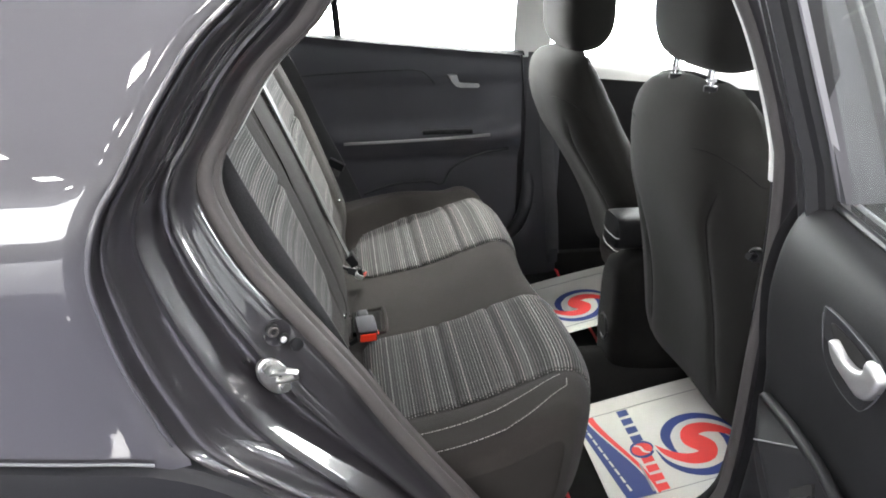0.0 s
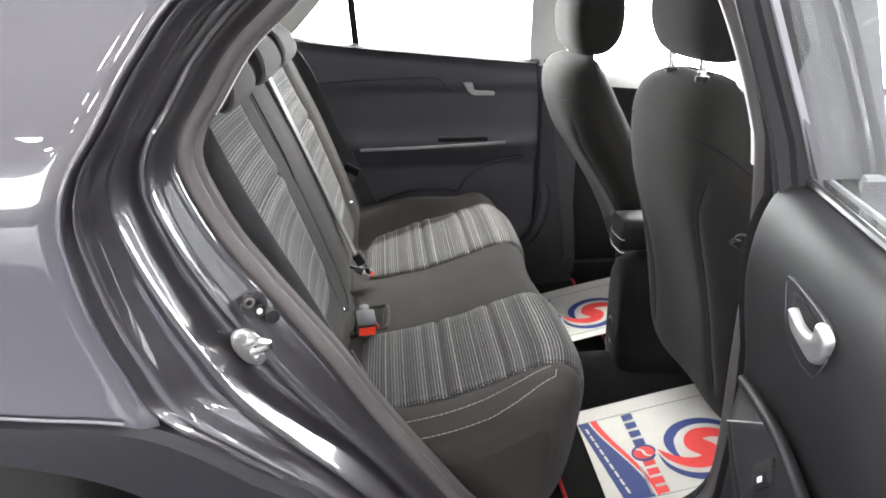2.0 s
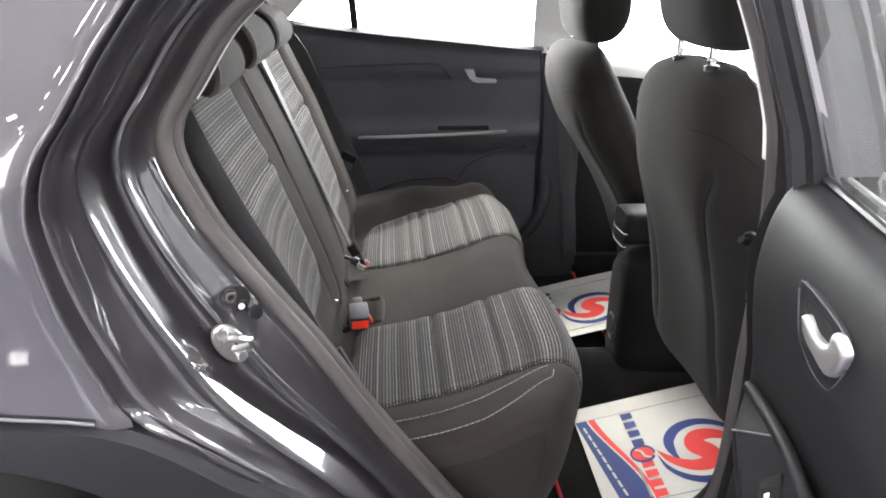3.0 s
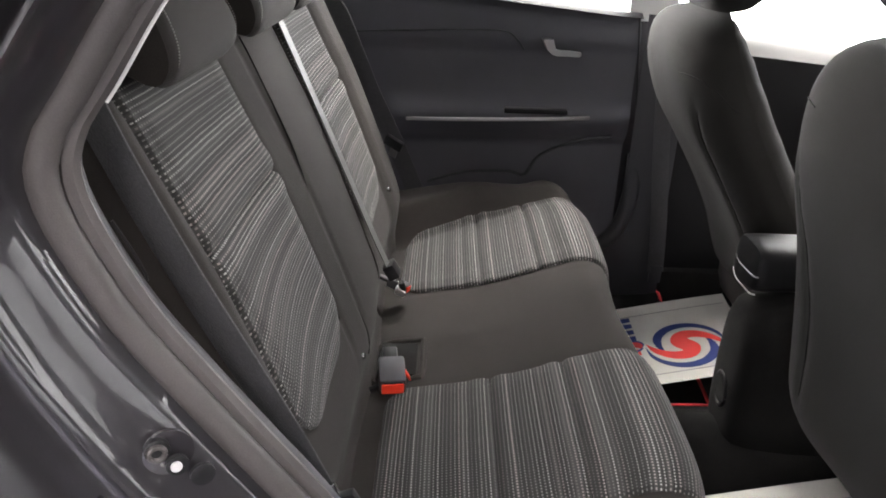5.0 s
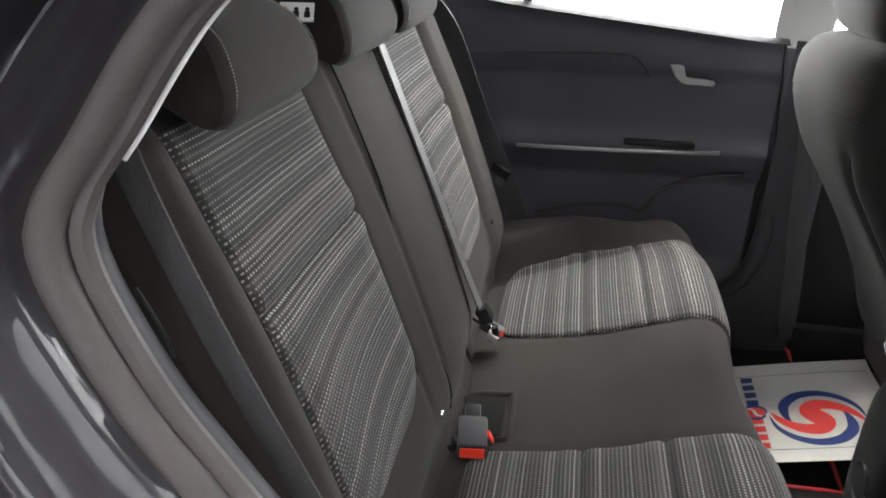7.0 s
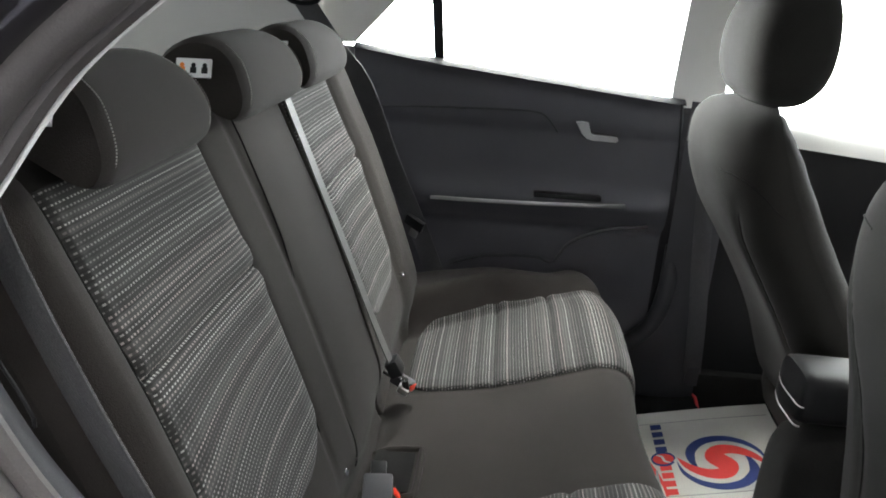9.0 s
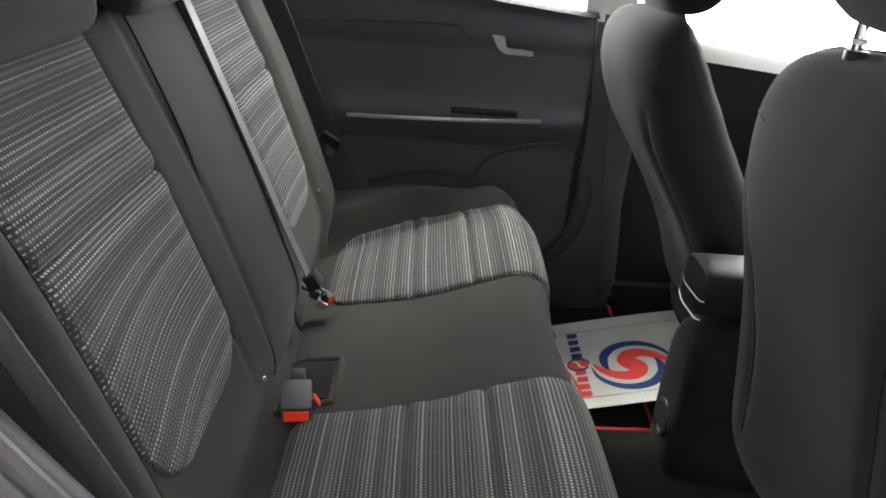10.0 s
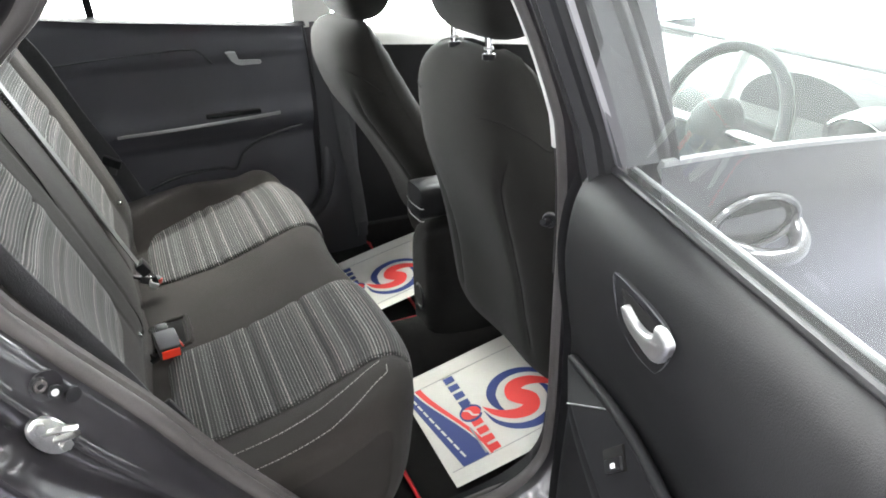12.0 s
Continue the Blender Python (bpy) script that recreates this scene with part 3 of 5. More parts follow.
part("grommet", disc((-0.035, -0.738, 0.986), (0.45, -0.85, 0.1), 0.0095, 0.004, n=22), BLACK, stop, "dark rubber grommet")
part("white_plug", disc((-0.052, -0.744, 0.998), (0.45, -0.85, 0.1), 0.0044, 0.004, n=16), PLUG, stop, "white plastic plug")
part("screw", disc((-0.108, -0.760, 0.975), (0.3, -0.9, 0.1), 0.0055, 0.004, n=12), BLACK, stop)

# ---- the rear bench ----
bench = thing("rear_bench", (0.25, 0.035, 0.345), "dark cloth rear bench seat with striped woven seat panels", "car seat")
CUSHION = Curve([(0.0, 0.62), (0.03, 0.632), (0.10, 0.648), (0.23, 0.672), (0.356, 0.712), (0.44, 0.738), (0.485, 0.730), (0.508, 0.70), (0.512, 0.65), (0.496, 0.58), (0.458, 0.525), (0.41, 0.495), (0.34, 0.48)])
CY0, CY1 = -0.632, 0.70
INS_N, INS_F = (-0.475, -0.142), (0.205, 0.56)
SEAMS = [CUSHION.find(0, 0.233, 0, 0.6), CUSHION.find(0, 0.356, 0, 0.6)]
S_END = CUSHION.find(1, 0.60, 0.5, 1)


def panel_edge(s):
    """The outer seam of the far seat panel, which runs in towards the backrest."""
    return INS_F[1] - 0.085 * (1 - smooth((s - 0.03) / 0.24))


def cushion_at(s, y, lift=0.0):
    e = min(y - CY0, CY1 - y)
    p, n = CUSHION.at(s), CUSHION.normal(s)
    on_top = 1 - smooth((s - CUSHION.find(0, 0.47, 0, 0.6)) / 0.12)
    d = lift
    for a, b in (INS_N, (INS_F[0], panel_edge(s))):
        d += 0.006 * bell((y - (a + b) / 2) / (b - a), 0.45) * on_top
        d -= 0.002 * (bell(y - a, 0.006) + bell(y - b, 0.006)) * smooth((s - 0.05) / 0.03)
    fore = smooth((s - 0.20) / 0.25)
    d += 0.014 * smooth(((INS_N[0] + 0.03) - y) / 0.09) * on_top + (0.088 - 0.058 * fore) * smooth((y - (panel_edge(s) - 0.03)) / 0.09) * on_top
    d -= roll(e, 0.05 if y < 0 else 0.075) * 0.9
    x, z = p + d * n
    z -= 0.006 * (1 - min(e / 0.2, 1)) ** 1.5 * smooth((s - 0.24) / 0.2)
    if x > 0.30:
        x = 0.30 + (x - 0.30) * 0.955 * (1 - 0.42 * (1 - min(e / 0.26, 1)) ** 2)
    x += -0.012 * bell(y - 0.035, 0.14) * smooth((x - 0.4) / 0.08)
    return (x, y, z)


ys = sorted({*np.linspace(CY0, CY1, 130).round(4), *(CY0 + np.linspace(0, 0.08, 12)).round(4), *(CY1 - np.linspace(0, 0.08, 12)).round(4)})
bm = grid(cushion_at, np.linspace(0, CUSHION.length, 80), ys)
for y_end, s_in in ((CY0, 0.025), (CY1, -0.025)):
    top = [cushion_at(s, y_end) for s in np.linspace(0, CUSHION.length, 80)]
    grid(lambda u, v: (top[int(u)][0], y_end + s_in * v, max(top[int(u)][2] - 0.22 * v, 0.47)), range(80), (0, 0.25, 1), bm)
part("cushion", bm, CLOTH, bench)
part("heel_board", box((0.0, -0.60, 0.34), (0.37, 0.67, 0.50), 0.03), CARPET, bench, "dark carpeted heel board")


def insert_sheet(place, y0, y1, s0, s1, seams, r=0.05, lift=0.004, n=(110, 70), taper=None, fan=0.0):
    """A sewn-in panel that lies just proud of the cloth round it, with tucked edges and cross seams."""

    def fn(u, v):
        e = min(v - y0, y1 - v)
        a, b = s0 + roll(e, r), s1
        s = a + u * (b - a)
        edge = min(e, (s - a) + 0.0005)
        lifted = lift * smooth(edge / 0.006) + 0.0012 + 0.003 * smooth(edge / 0.04)
        for k in seams:
            lifted -= 0.0065 * bell(s - k, 0.0045)
            lifted += 0.0025 * bell(abs(s - k) - 0.02, 0.014)
        if taper:
            v = y0 + (v - y0) * (taper(s) - y0) / (y1 - y0)
        q = s
        if fan:
            q = s - fan * smooth((seams[0] - s) / 0.13) * (1 - (1 - (v - y0) / (y1 - y0)) ** 2)
        return place(s, v, lifted), q

    vs = [y0 + (y1 - y0) * (0.5 - 0.5 * math.cos(math.pi * t)) * 0.35 + (y1 - y0) * t * 0.65 for t in np.linspace(0, 1, n[1])]
    us = np.linspace(0, 1, n[0])
    bm = bmesh.new()
    uv = bm.loops.layers.uv.new("UVMap")
    made = [[fn(u, v) for v in vs] for u in us]
    verts = [[bm.verts.new(p) for p, _ in row] for row in made]
    for i in range(n[0] - 1):
        for j in range(n[1] - 1):
            f = bm.faces.new((verts[i][j], verts[i + 1][j], verts[i + 1][j + 1], verts[i][j + 1]))
            for loop, (a, b) in zip(f.loops, ((i, j), (i + 1, j), (i + 1, j + 1), (i, j + 1))):
                loop[uv].uv = (made[a][b][1], vs[b])
    return bm


for a, b in (INS_N, INS_F):
    part("cushion_panel", insert_sheet(cushion_at, a, b, CUSHION.find(0, 0.062, 0, 0.5), S_END, SEAMS, taper=panel_edge if a > 0 else None), STRIPE, bench, "dark grey cloth with fine pale stitched stripes")
for a, b in (INS_N, INS_F):
    for k in SEAMS:
        part("seam", tube([cushion_at(k, y, -0.0005) for y in np.linspace(a + 0.004, (panel_edge(k) if a > 0 else b) - 0.004, 40)], 0.0021, 6, up=(0, 0, 1)), CARPET, bench)
    for y_edge in (a, b):
        part("seam", tube([cushion_at(q, panel_edge(q) if y_edge == INS_F[1] else y_edge, -0.002) for q in np.linspace(0.10, S_END, 60)], 0.0019, 6), CARPET, bench)
for x0, x1, y_line, turn, bend in ((0.12, 0.445, -0.543, 0.050, 3.0), (0.13, 0.488, -0.598, 0.085, 4.0)):
    pts = [cushion_at(CUSHION.find(0, x, 0, 0.55), y_line + turn * ((x - x0) / (x1 - x0)) ** bend, 0.001) for x in np.linspace(x0, x1, 70)]
    bm = bmesh.new()
    for k in range(0, 69):
        q, w = Vector(pts[k]), Vector(pts[k + 1])
        tube([q, q.lerp(w, 0.62)], 0.0008, 5, bm=bm)
    tagged(part("stitching", bm, STITCH, bench), kind="stuff")

# the backrest
BACK = Curve([(0.062, 0.60), (0.045, 0.66), (0.028, 0.72), (-0.012, 0.84), (-0.055, 0.96), (-0.092, 1.055), (-0.135, 1.15), (-0.165, 1.215), (-0.185, 1.24), (-0.215, 1.25), (-0.26, 1.235), (-0.285, 1.18), (-0.29, 1.0)])
BY0, BY1 = -0.585, 0.615
BIN_N, BIN_F = (-0.505, -0.205), (0.148, 0.435)
BSEAM = [BACK.find(1, 1.055, 0, 0.7)]
S_TOP = BACK.find(1, 1.226, 0, 0.75)


def back_at(s, y, lift=0.0):
    e = min(y - BY0, BY1 - y)
    s = min(max(s, 0), BACK.length)
    p, n = BACK.at(s), -BACK.normal(s)
    z = p[1]
    low = smooth((z - 0.70) / 0.12)
    d = lift
    for a, b in (BIN_N, BIN_F):
        d -= 0.006 * bell((y - (a + b) / 2) / (b - a), 0.42) * low
        d -= 0.004 * (bell(y - a, 0.006) + bell(y - b, 0.006)) * low
    d += 0.014 * smooth((BIN_N[0] + 0.02 - y) / 0.06) + 0.016 * smooth((y - BIN_F[1] + 0.02) / 0.07) + 0.010 * bell(y + 0.04, 0.12)
    d -= 0.022 * bell(y - 0.130, 0.005) + 0.005 * bell(y + 0.115, 0.005) * low
    d -= roll(e, 0.05) * 0.9 + 0.03 * bell(z - 0.66, 0.05)
    x, z = p + d * n
    return (x, y, z)


ys = sorted({*np.linspace(BY0, BY1, 150).round(4), *(BY0 + np.linspace(0, 0.05, 10)).round(4), *(BY1 - np.linspace(0, 0.05, 10)).round(4), *(0.13 + np.linspace(-0.01, 0.01, 9)).round(4)})
bm = grid(back_at, np.linspace(0, BACK.length, 80), ys)
for y_end, s_in in ((BY0, 0.01), (BY1, -0.01)):
    top = [back_at(s, y_end) for s in np.linspace(0, BACK.length, 80)]
    grid(lambda u, v: (top[int(u)][0] - 0.13 * v * smooth((1.25 - top[int(u)][2]) / 0.1), y_end + s_in * v, top[int(u)][2]), range(80), (0, 0.3, 1), bm)
part("backrest", bm, CLOTH, bench)
for a, b in (BIN_N, BIN_F):
    part("back_panel", insert_sheet(back_at, a, b, BACK.find(1, 0.80, 0, 0.5), S_TOP, BSEAM, 0.09, fan=0.045 if a < 0 else 0.0), STRIPE, bench, "dark grey cloth with fine pale stitched stripes")

    part("seam", tube([back_at(BSEAM[0], y, -0.0008) for y in np.linspace(a + 0.004, b - 0.004, 40)], 0.002, 6), CARPET, bench)
for y_edge, z_low in ((BIN_N[0], 0.82), (BIN_N[1], 0.82), (BIN_F[1], 0.84), (-0.115, 0.70)):
    part("seam", tube([back_at(BACK.find(1, z, 0, 0.75), y_edge + (0.02 * smooth((z - 0.95) / 0.25) if y_edge == -0.115 else 0), 0.0002) for z in np.linspace(z_low, 1.215, 60)], 0.0017, 6), CARPET, bench)


def rear_headrest(y, half=0.148):
    hr = thing("rear_headrest", (-0.19, y, 1.235), "low dark cloth headrest pushed down on the rear backrest", "headrest", "rear headrests")
    rings = []
    for t in np.linspace(-1, 1, 25):
        k = (1 - abs(t) ** 9) ** 0.5
        prof = [(-0.124, 1.226), (-0.107, 1.242), (-0.106, 1.268), (-0.122, 1.302), (-0.150, 1.322), (-0.185, 1.326), (-0.212, 1.312), (-0.220, 1.290), (-0.204, 1.270), (-0.174, 1.254), (-0.148, 1.238)]
        c = np.array((-0.156, 1.268))
        ring = spline([c + (np.array(p) - c) * (0.88 + 0.12 * k) for p in prof], 36, closed=True)
        rings.append([(x, y + half * t * (1.05 - 0.05 * smooth((x + 0.21) / 0.10)) * (1 - 0.27 * (max(z - 1.262, 0) / 0.064) ** 2 - 0.12 * (max(1.243 - z, 0) / 0.02) ** 2), z) for x, z in ring])
    part("pad", loft(rings), CLOTH, hr)
    for side in (-1, 1):
        pts = [(x + 0.0012, y + side * half * 0.88 * (1 - 0.27 * (max(z - 1.262, 0) / 0.064) ** 2), z) for x, z in spline([(-0.126, 1.229), (-0.110, 1.244), (-0.1065, 1.27), (-0.120, 1.30), (-0.146, 1.319)], 40)]
        bm = bmesh.new()
        for k in range(0, 39):
            tube([Vector(pts[k]), Vector(pts[k]).lerp(Vector(pts[k + 1]), 0.55)], 0.0006, 5, bm=bm)
        tagged(part("stitching", bm, STITCH, hr), kind="stuff")
        part("post", tube([(-0.2, y + side * 0.06, 1.2), (-0.2, y + side * 0.06, 1.27)], 0.006, 10), CHROME, hr)
    n = Vector((0.05, -0.90, 0.40)).normalized()
    a = Vector((1, 0.1, 0))
    a = (a - n * a.dot(n)).normalized()
    b = n.cross(a)
    tm = Matrix(((a.x, b.x, n.x, -0.170), (a.y, b.y, n.y, y - half * 0.985 - 0.0005), (a.z, b.z, n.z, 1.292), (0, 0, 0, 1))) @ Matrix.Scale(0.76, 4)
    tag = part("tag", box((-0.028, -0.015, -0.003), (0.028, 0.015, 0.002), 0.0008, m=tm), TAG, hr, "white warning tag with three pictograms")
    for k, mat in enumerate((TAGORANGE, BLACK, BLACK)):
        mark = disc((-0.018 + 0.018 * k, 0.004, 0.0015), (0, 0, 1), 0.0038, 0.0011, n=12)
        box((-0.023 + 0.018 * k, -0.009, 0.0015), (-0.013 + 0.018 * k, 0.001, 0.0026), 0.0008, mark)
        bmesh.ops.transform(mark, matrix=tm, verts=mark.verts)
        part("pictogram", mark, mat, tag)
    return hr


for y, half in ((-0.390, 0.112), (-0.045, 0.132), (0.275, 0.135)):
    rear_headrest(y, half)


# ---- seat belts and buckles ----
def ribbon(points, width, side, thick=0.0014):
    """Flat webbing along points; side gives its width's direction."""
    pts = spline(points, 40)
    w = Vector(side).normalized()
    rings = []
    for i, q in enumerate(pts):
        d = Vector(pts[min(i + 1, 39)] - pts[max(i - 1, 0)]).normalized()
        a = (w - d * w.dot(d)).normalized()
        n = d.cross(a)
        q = Vector(q)
        rings.append([q + a * width * k + n * thick * h for k, h in ((-0.5, -0.5), (-0.47, -1), (0.47, -1), (0.5, -0.5), (0.5, 0.5), (0.47, 1), (-0.47, 1), (-0.5, 0.5))])
    return loft(rings)


near_belt = thing("seat_belt", (-0.05, -0.6, 0.68), "dark grey seat belt hanging straight beside the rear backrest", "seat belt", "rear seat belts")
part("webbing", ribbon([(-0.175, -0.575, 1.30), (-0.14, -0.592, 1.215), (-0.081, -0.604, 1.09), (0.002, -0.616, 0.93), (0.060, -0.618, 0.79), (0.088, -0.614, 0.70)], 0.047, (0.8, -0.45, 0.25)), BELT, near_belt)
part("anchor", box((-0.016, -0.006, -0.03), (0.016, 0.006, 0.03), 0.004, m=pose(0.064, -0.622, 0.832, 0, -25, 0)), BLACK, near_belt)
part("tongue", box((-0.006, -0.003, -0.010), (0.006, 0.003, 0.014), 0.001, m=pose(0.048, -0.630, 0.866, 0, -25, 0)), CHROME, near_belt, "bright metal tongue")
part("tongue", box((-0.005, -0.002, -0.016), (0.005, 0.002, 0.012), 0.001, m=pose(0.082, -0.622, 0.800, 0, -30, 15)), CHROME, near_belt, "bright metal tongue")

far_belt = thing("seat_belt", (0.0, 0.66, 0.68), "dark grey seat belt hanging beside the far backrest", "seat belt", "rear seat belts")
part("webbing", ribbon([(-0.262, 0.655, 1.352), (-0.188, 0.660, 1.250), (-0.122, 0.663, 1.165), (-0.052, 0.668, 0.99), (0.010, 0.670, 0.855), (0.05, 0.672, 0.76), (0.08, 0.665, 0.69)], 0.050, (1.0, -0.25, 0.3)), BELT, far_belt)
part("guide", tube([(-0.262 + 0.036 * math.cos(t), 0.652, 1.358 + 0.014 * math.sin(t)) for t in np.linspace(0, 2 * math.pi, 24, endpoint=False)], 0.006, 8, True, up=(0, 1, 0)), BLACK, far_belt, "black belt guide on the pale pillar")
part("tongue_grip", box((-0.026, -0.007, -0.014), (0.026, 0.007, 0.014), 0.004, m=pose(0.014, 0.655, 0.848, 10, 24, -20)), BLACK, far_belt)
part("tongue", box((-0.011, -0.002, -0.04), (0.011, 0.002, -0.01), 0.001, m=pose(0.02, 0.652, 0.845, 10, 24, -20)), BELTEDGE, far_belt, "bright metal tongue")

mid_belt = thing("centre_belt", (0.05, 0.15, 0.66), "thin dark centre seat belt in the gap of the backrest", "seat belt", "rear seat belts")
part("webbing", ribbon([(-0.155, 0.128, 1.235), (-0.10, 0.127, 1.10), (-0.04, 0.128, 0.95), (0.01, 0.13, 0.82), (0.04, 0.135, 0.745)], 0.018, (0.25, 0.9, 0.1)), BELTEDGE, mid_belt, "edge of the webbing, its pale sheen put into the colour")
part("tongue_grip", box((-0.012, -0.018, -0.016), (0.012, 0.018, 0.016), 0.004, m=pose(0.047, 0.14, 0.735, 0, -30, 0)), BLACK, mid_belt)
part("tongue", tube([(0.052, 0.135, 0.73), (0.066, 0.14, 0.71), (0.06, 0.155, 0.70), (0.048, 0.15, 0.72)], 0.003, 8, True), CHROME, mid_belt, "bright metal loop")
part("latch", tube([(0.066, 0.146, 0.705), (0.068, 0.15, 0.69), (0.07, 0.152, 0.675)], 0.007, 8), BLACK, mid_belt)
part("clip", box((-0.01, -0.012, -0.006), (0.01, 0.012, 0.006), 0.002, m=pose(0.064, 0.15, 0.683, 0, 30, 0)), SATIN, mid_belt)



def buckle(name, m, size, label):
    w, h, d = size
    b = thing(name, m.translation, label, "seat belt buckle", "seat belt buckles")
    part("housing", box((-w, -h, 0), (w, h, d), 0.005, m=m), PILLAR, b)
    part("release_button", box((-w * 0.82, -h * 0.76, -0.0022), (w * 0.82, h * 0.55, 0.004), 0.0014, m=m), RED, b, "glossy red release button")
    part("slot", box((-w * 0.7, h * 0.66, -0.0015), (w * 0.7, h * 0.86, 0.003), 0.0005, m=m), BLACK, b)
    part("stalk", box((-w * 0.55, -h * 0.4, d - 0.004), (w * 0.55, h * 0.4, d + 0.03), 0.003, m=m), BLACK, b)
    return b


buckle("buckle", look((0.074, -0.200, 0.690), (0.115, -0.5, 0.607), 0), (0.022, 0.0165, 0.055), "dark plastic seat belt buckle with a red button on the cushion")
buckle("slim_buckle", look((0.094, -0.135, 0.672), (0.2, -0.12, 0.72), 70), (0.013, 0.009, 0.04), "small buckle with a red button in the cushion pocket")
buckle("slim_buckle", look((0.078, 0.172, 0.676), (0.242, 0.096, 0.638), 10), (0.013, 0.010, 0.045), "small buckle with a red button beside the striped cushion")

pocket = thing("buckle_pocket", (0.08, -0.02, 0.65), "moulded dark recess for a buckle in the middle cushion", "pocket")
ring = [(0.035, -0.115), (0.035, 0.005), (0.105, 0.012), (0.118, 0.0), (0.118, -0.10), (0.105, -0.115)]
part("rim", tube([(x, y, cushion_at(CUSHION.find(0, max(x, 0.02), 0, 0.5), y)[2] + 0.001) for x, y in spline(ring, 50, True)], 0.006, 8, True), CLOTH, pocket)
part("well", box((0.04, -0.105, 0.640), (0.108, -0.002, 0.6525), 0.002), CARPET, pocket)
anchor_pin = thing("anchor_stud", (0.017, -0.175, 0.732), "small chrome stud low on the rear backrest", "stud")
part("stud", disc((0.017, -0.175, 0.732), (0.9, -0.3, 0.2), 0.0055, 0.010, n=14), CHROME, anchor_pin)
far_pin = thing("anchor_stud", (0.02, 0.43, 0.78), "small chrome stud low on the rear backrest", "stud")
part("stud", disc((0.012, 0.43, 0.80), (0.9, -0.3, 0.2), 0.005, 0.010, n=14), CHROME, far_pin)


# ---- front seats ----
def crease_y(z):
    """Half the width of the sewn panel in the back of a front seat."""
    return float(np.interp(z, [0.64, 0.75, 0.85, 0.95, 1.04, 1.10], [0.165, 0.152, 0.150, 0.156, 0.170, 0.195]))


def front_seat(yc, dx, dz, spine, wide=0.0, head_x=0.0, post_x=0.0, head_y=0.0, head_z=0.0):
    seat = thing("front_seat", (0.95, yc, 0.36), "dark cloth front seat seen from behind, headrest on two chrome posts", "car seat", "front seats")
    spine = spline(spine, 46)
    z0, z1 = spine[0, 0], spine[-1, 0]
    girth = [(0.0, 0.14, 0.03), (0.006, 0.20, 0.10), (0.03, 0.236, 0.14), (0.09, 0.248, 0.15), (0.25, 0.256, 0.16), (0.45, 0.261, 0.175), (0.65, 0.261, 0.18), (0.78, 0.248, 0.168), (0.87, 0.229, 0.148), (0.935, 0.203, 0.122), (0.975, 0.168, 0.09), (0.993, 0.125, 0.055), (1.0, 0.07, 0.03)]
    rows = np.array([(z, x, np.interp((z - z0) / (z1 - z0), [g[0] for g in girth], [g[1] for g in girth]) + wide * smooth((1.05 - z) / 0.25), np.interp((z - z0) / (z1 - z0), [g[0] for g in girth], [g[2] for g in girth])) for z, x in spine])
    rings = []
    for z, xb, hw, th in rows:
        ring = []
        for t in np.linspace(0, 2 * math.pi, 120, endpoint=False):
            c, s = math.cos(t), math.sin(t)
            px = math.copysign(abs(c) ** 0.62, c)
            py = math.copysign(abs(s) ** 0.62, s)
            dip = 0.014 * bell(py, 0.5) * smooth((-c) * 3) * smooth((1.12 - z) / 0.3)
            dip += 0.006 * bell(abs(hw * py) - crease_y(z), 0.010) * smooth((-c) * 3) * smooth((1.10 + dz - z) / 0.05) * smooth((z - 0.64) / 0.05)
            ring.append((xb + th / 2 + px * th / 2 + dip + 0.018 * abs(py) ** 4 * (1 if c < 0 else -0.3), yc + hw * py, z))
        rings.append(ring)
    part("backrest", loft(rings), BACKCLOTH, seat)

    def rear_at(z, y, lift=0.0):
        xb = float(np.interp(z, rows[:, 0], rows[:, 1]))
        hw = float(np.interp(z, rows[:, 0], rows[:, 2]))
        q = max(min((y - yc) / hw, 1), -1)
        th = float(np.interp(z, rows[:, 0], rows[:, 3]))
        px = math.sqrt(max(1 - abs(q) ** (2 / 0.62), 0)) ** 0.62
        return (xb + th / 2 * (1 - px) + 0.018 * abs(q) ** 4 + 0.014 * bell(q, 0.5) * smooth((1.12 - z) / 0.3) * smooth(3 * px) - lift, y, z)

    for side in (-1, 1):
        arc_line = [(1.085, 0.250), (1.115, 0.232), (1.132, 0.205), (1.138, 0.17), (1.136, 0.13)]
        part("shoulder_seam", tube([rear_at(z + dz, yc + side * y, 0.001) for z, y in spline(arc_line, 40)], 0.0011, 6), CARPET, seat)
        part("back_seam", tube([rear_at(z, yc + side * crease_y(z), -0.0045) for z in np.linspace(0.66, 1.075 + dz, 50)], 0.0011, 6), CARPET, seat)


    # headrest
    yb, yc = yc, yc + head_y
    rings = []
    for t in np.linspace(-1, 1, 27):
        k = max((1 - abs(t) ** 4) ** 0.45, 0.15)
        prof = [(0.650, 1.272), (0.628, 1.33), (0.632, 1.41), (0.662, 1.468), (0.715, 1.488), (0.765, 1.46), (0.778, 1.38), (0.772, 1.31), (0.74, 1.266), (0.692, 1.256)]
        prof = [(x + dx + head_x, z + dz + head_z) for x, z in prof]
        c = np.array((0.70 + dx + head_x, 1.362 + dz + head_z))
        ring = spline([c + (np.array(p) - c) * (0.4 + 0.6 * k) for p in prof], 40, closed=True)
        rings.append([(x, yc + 0.155 * t * (1 - 0.12 * smooth((z - dz - 1.36) / 0.1)), z) for x, z in ring])
    part("headrest", loft(rings), BACKCLOTH, seat, "rounded dark cloth headrest")
    dx += post_x
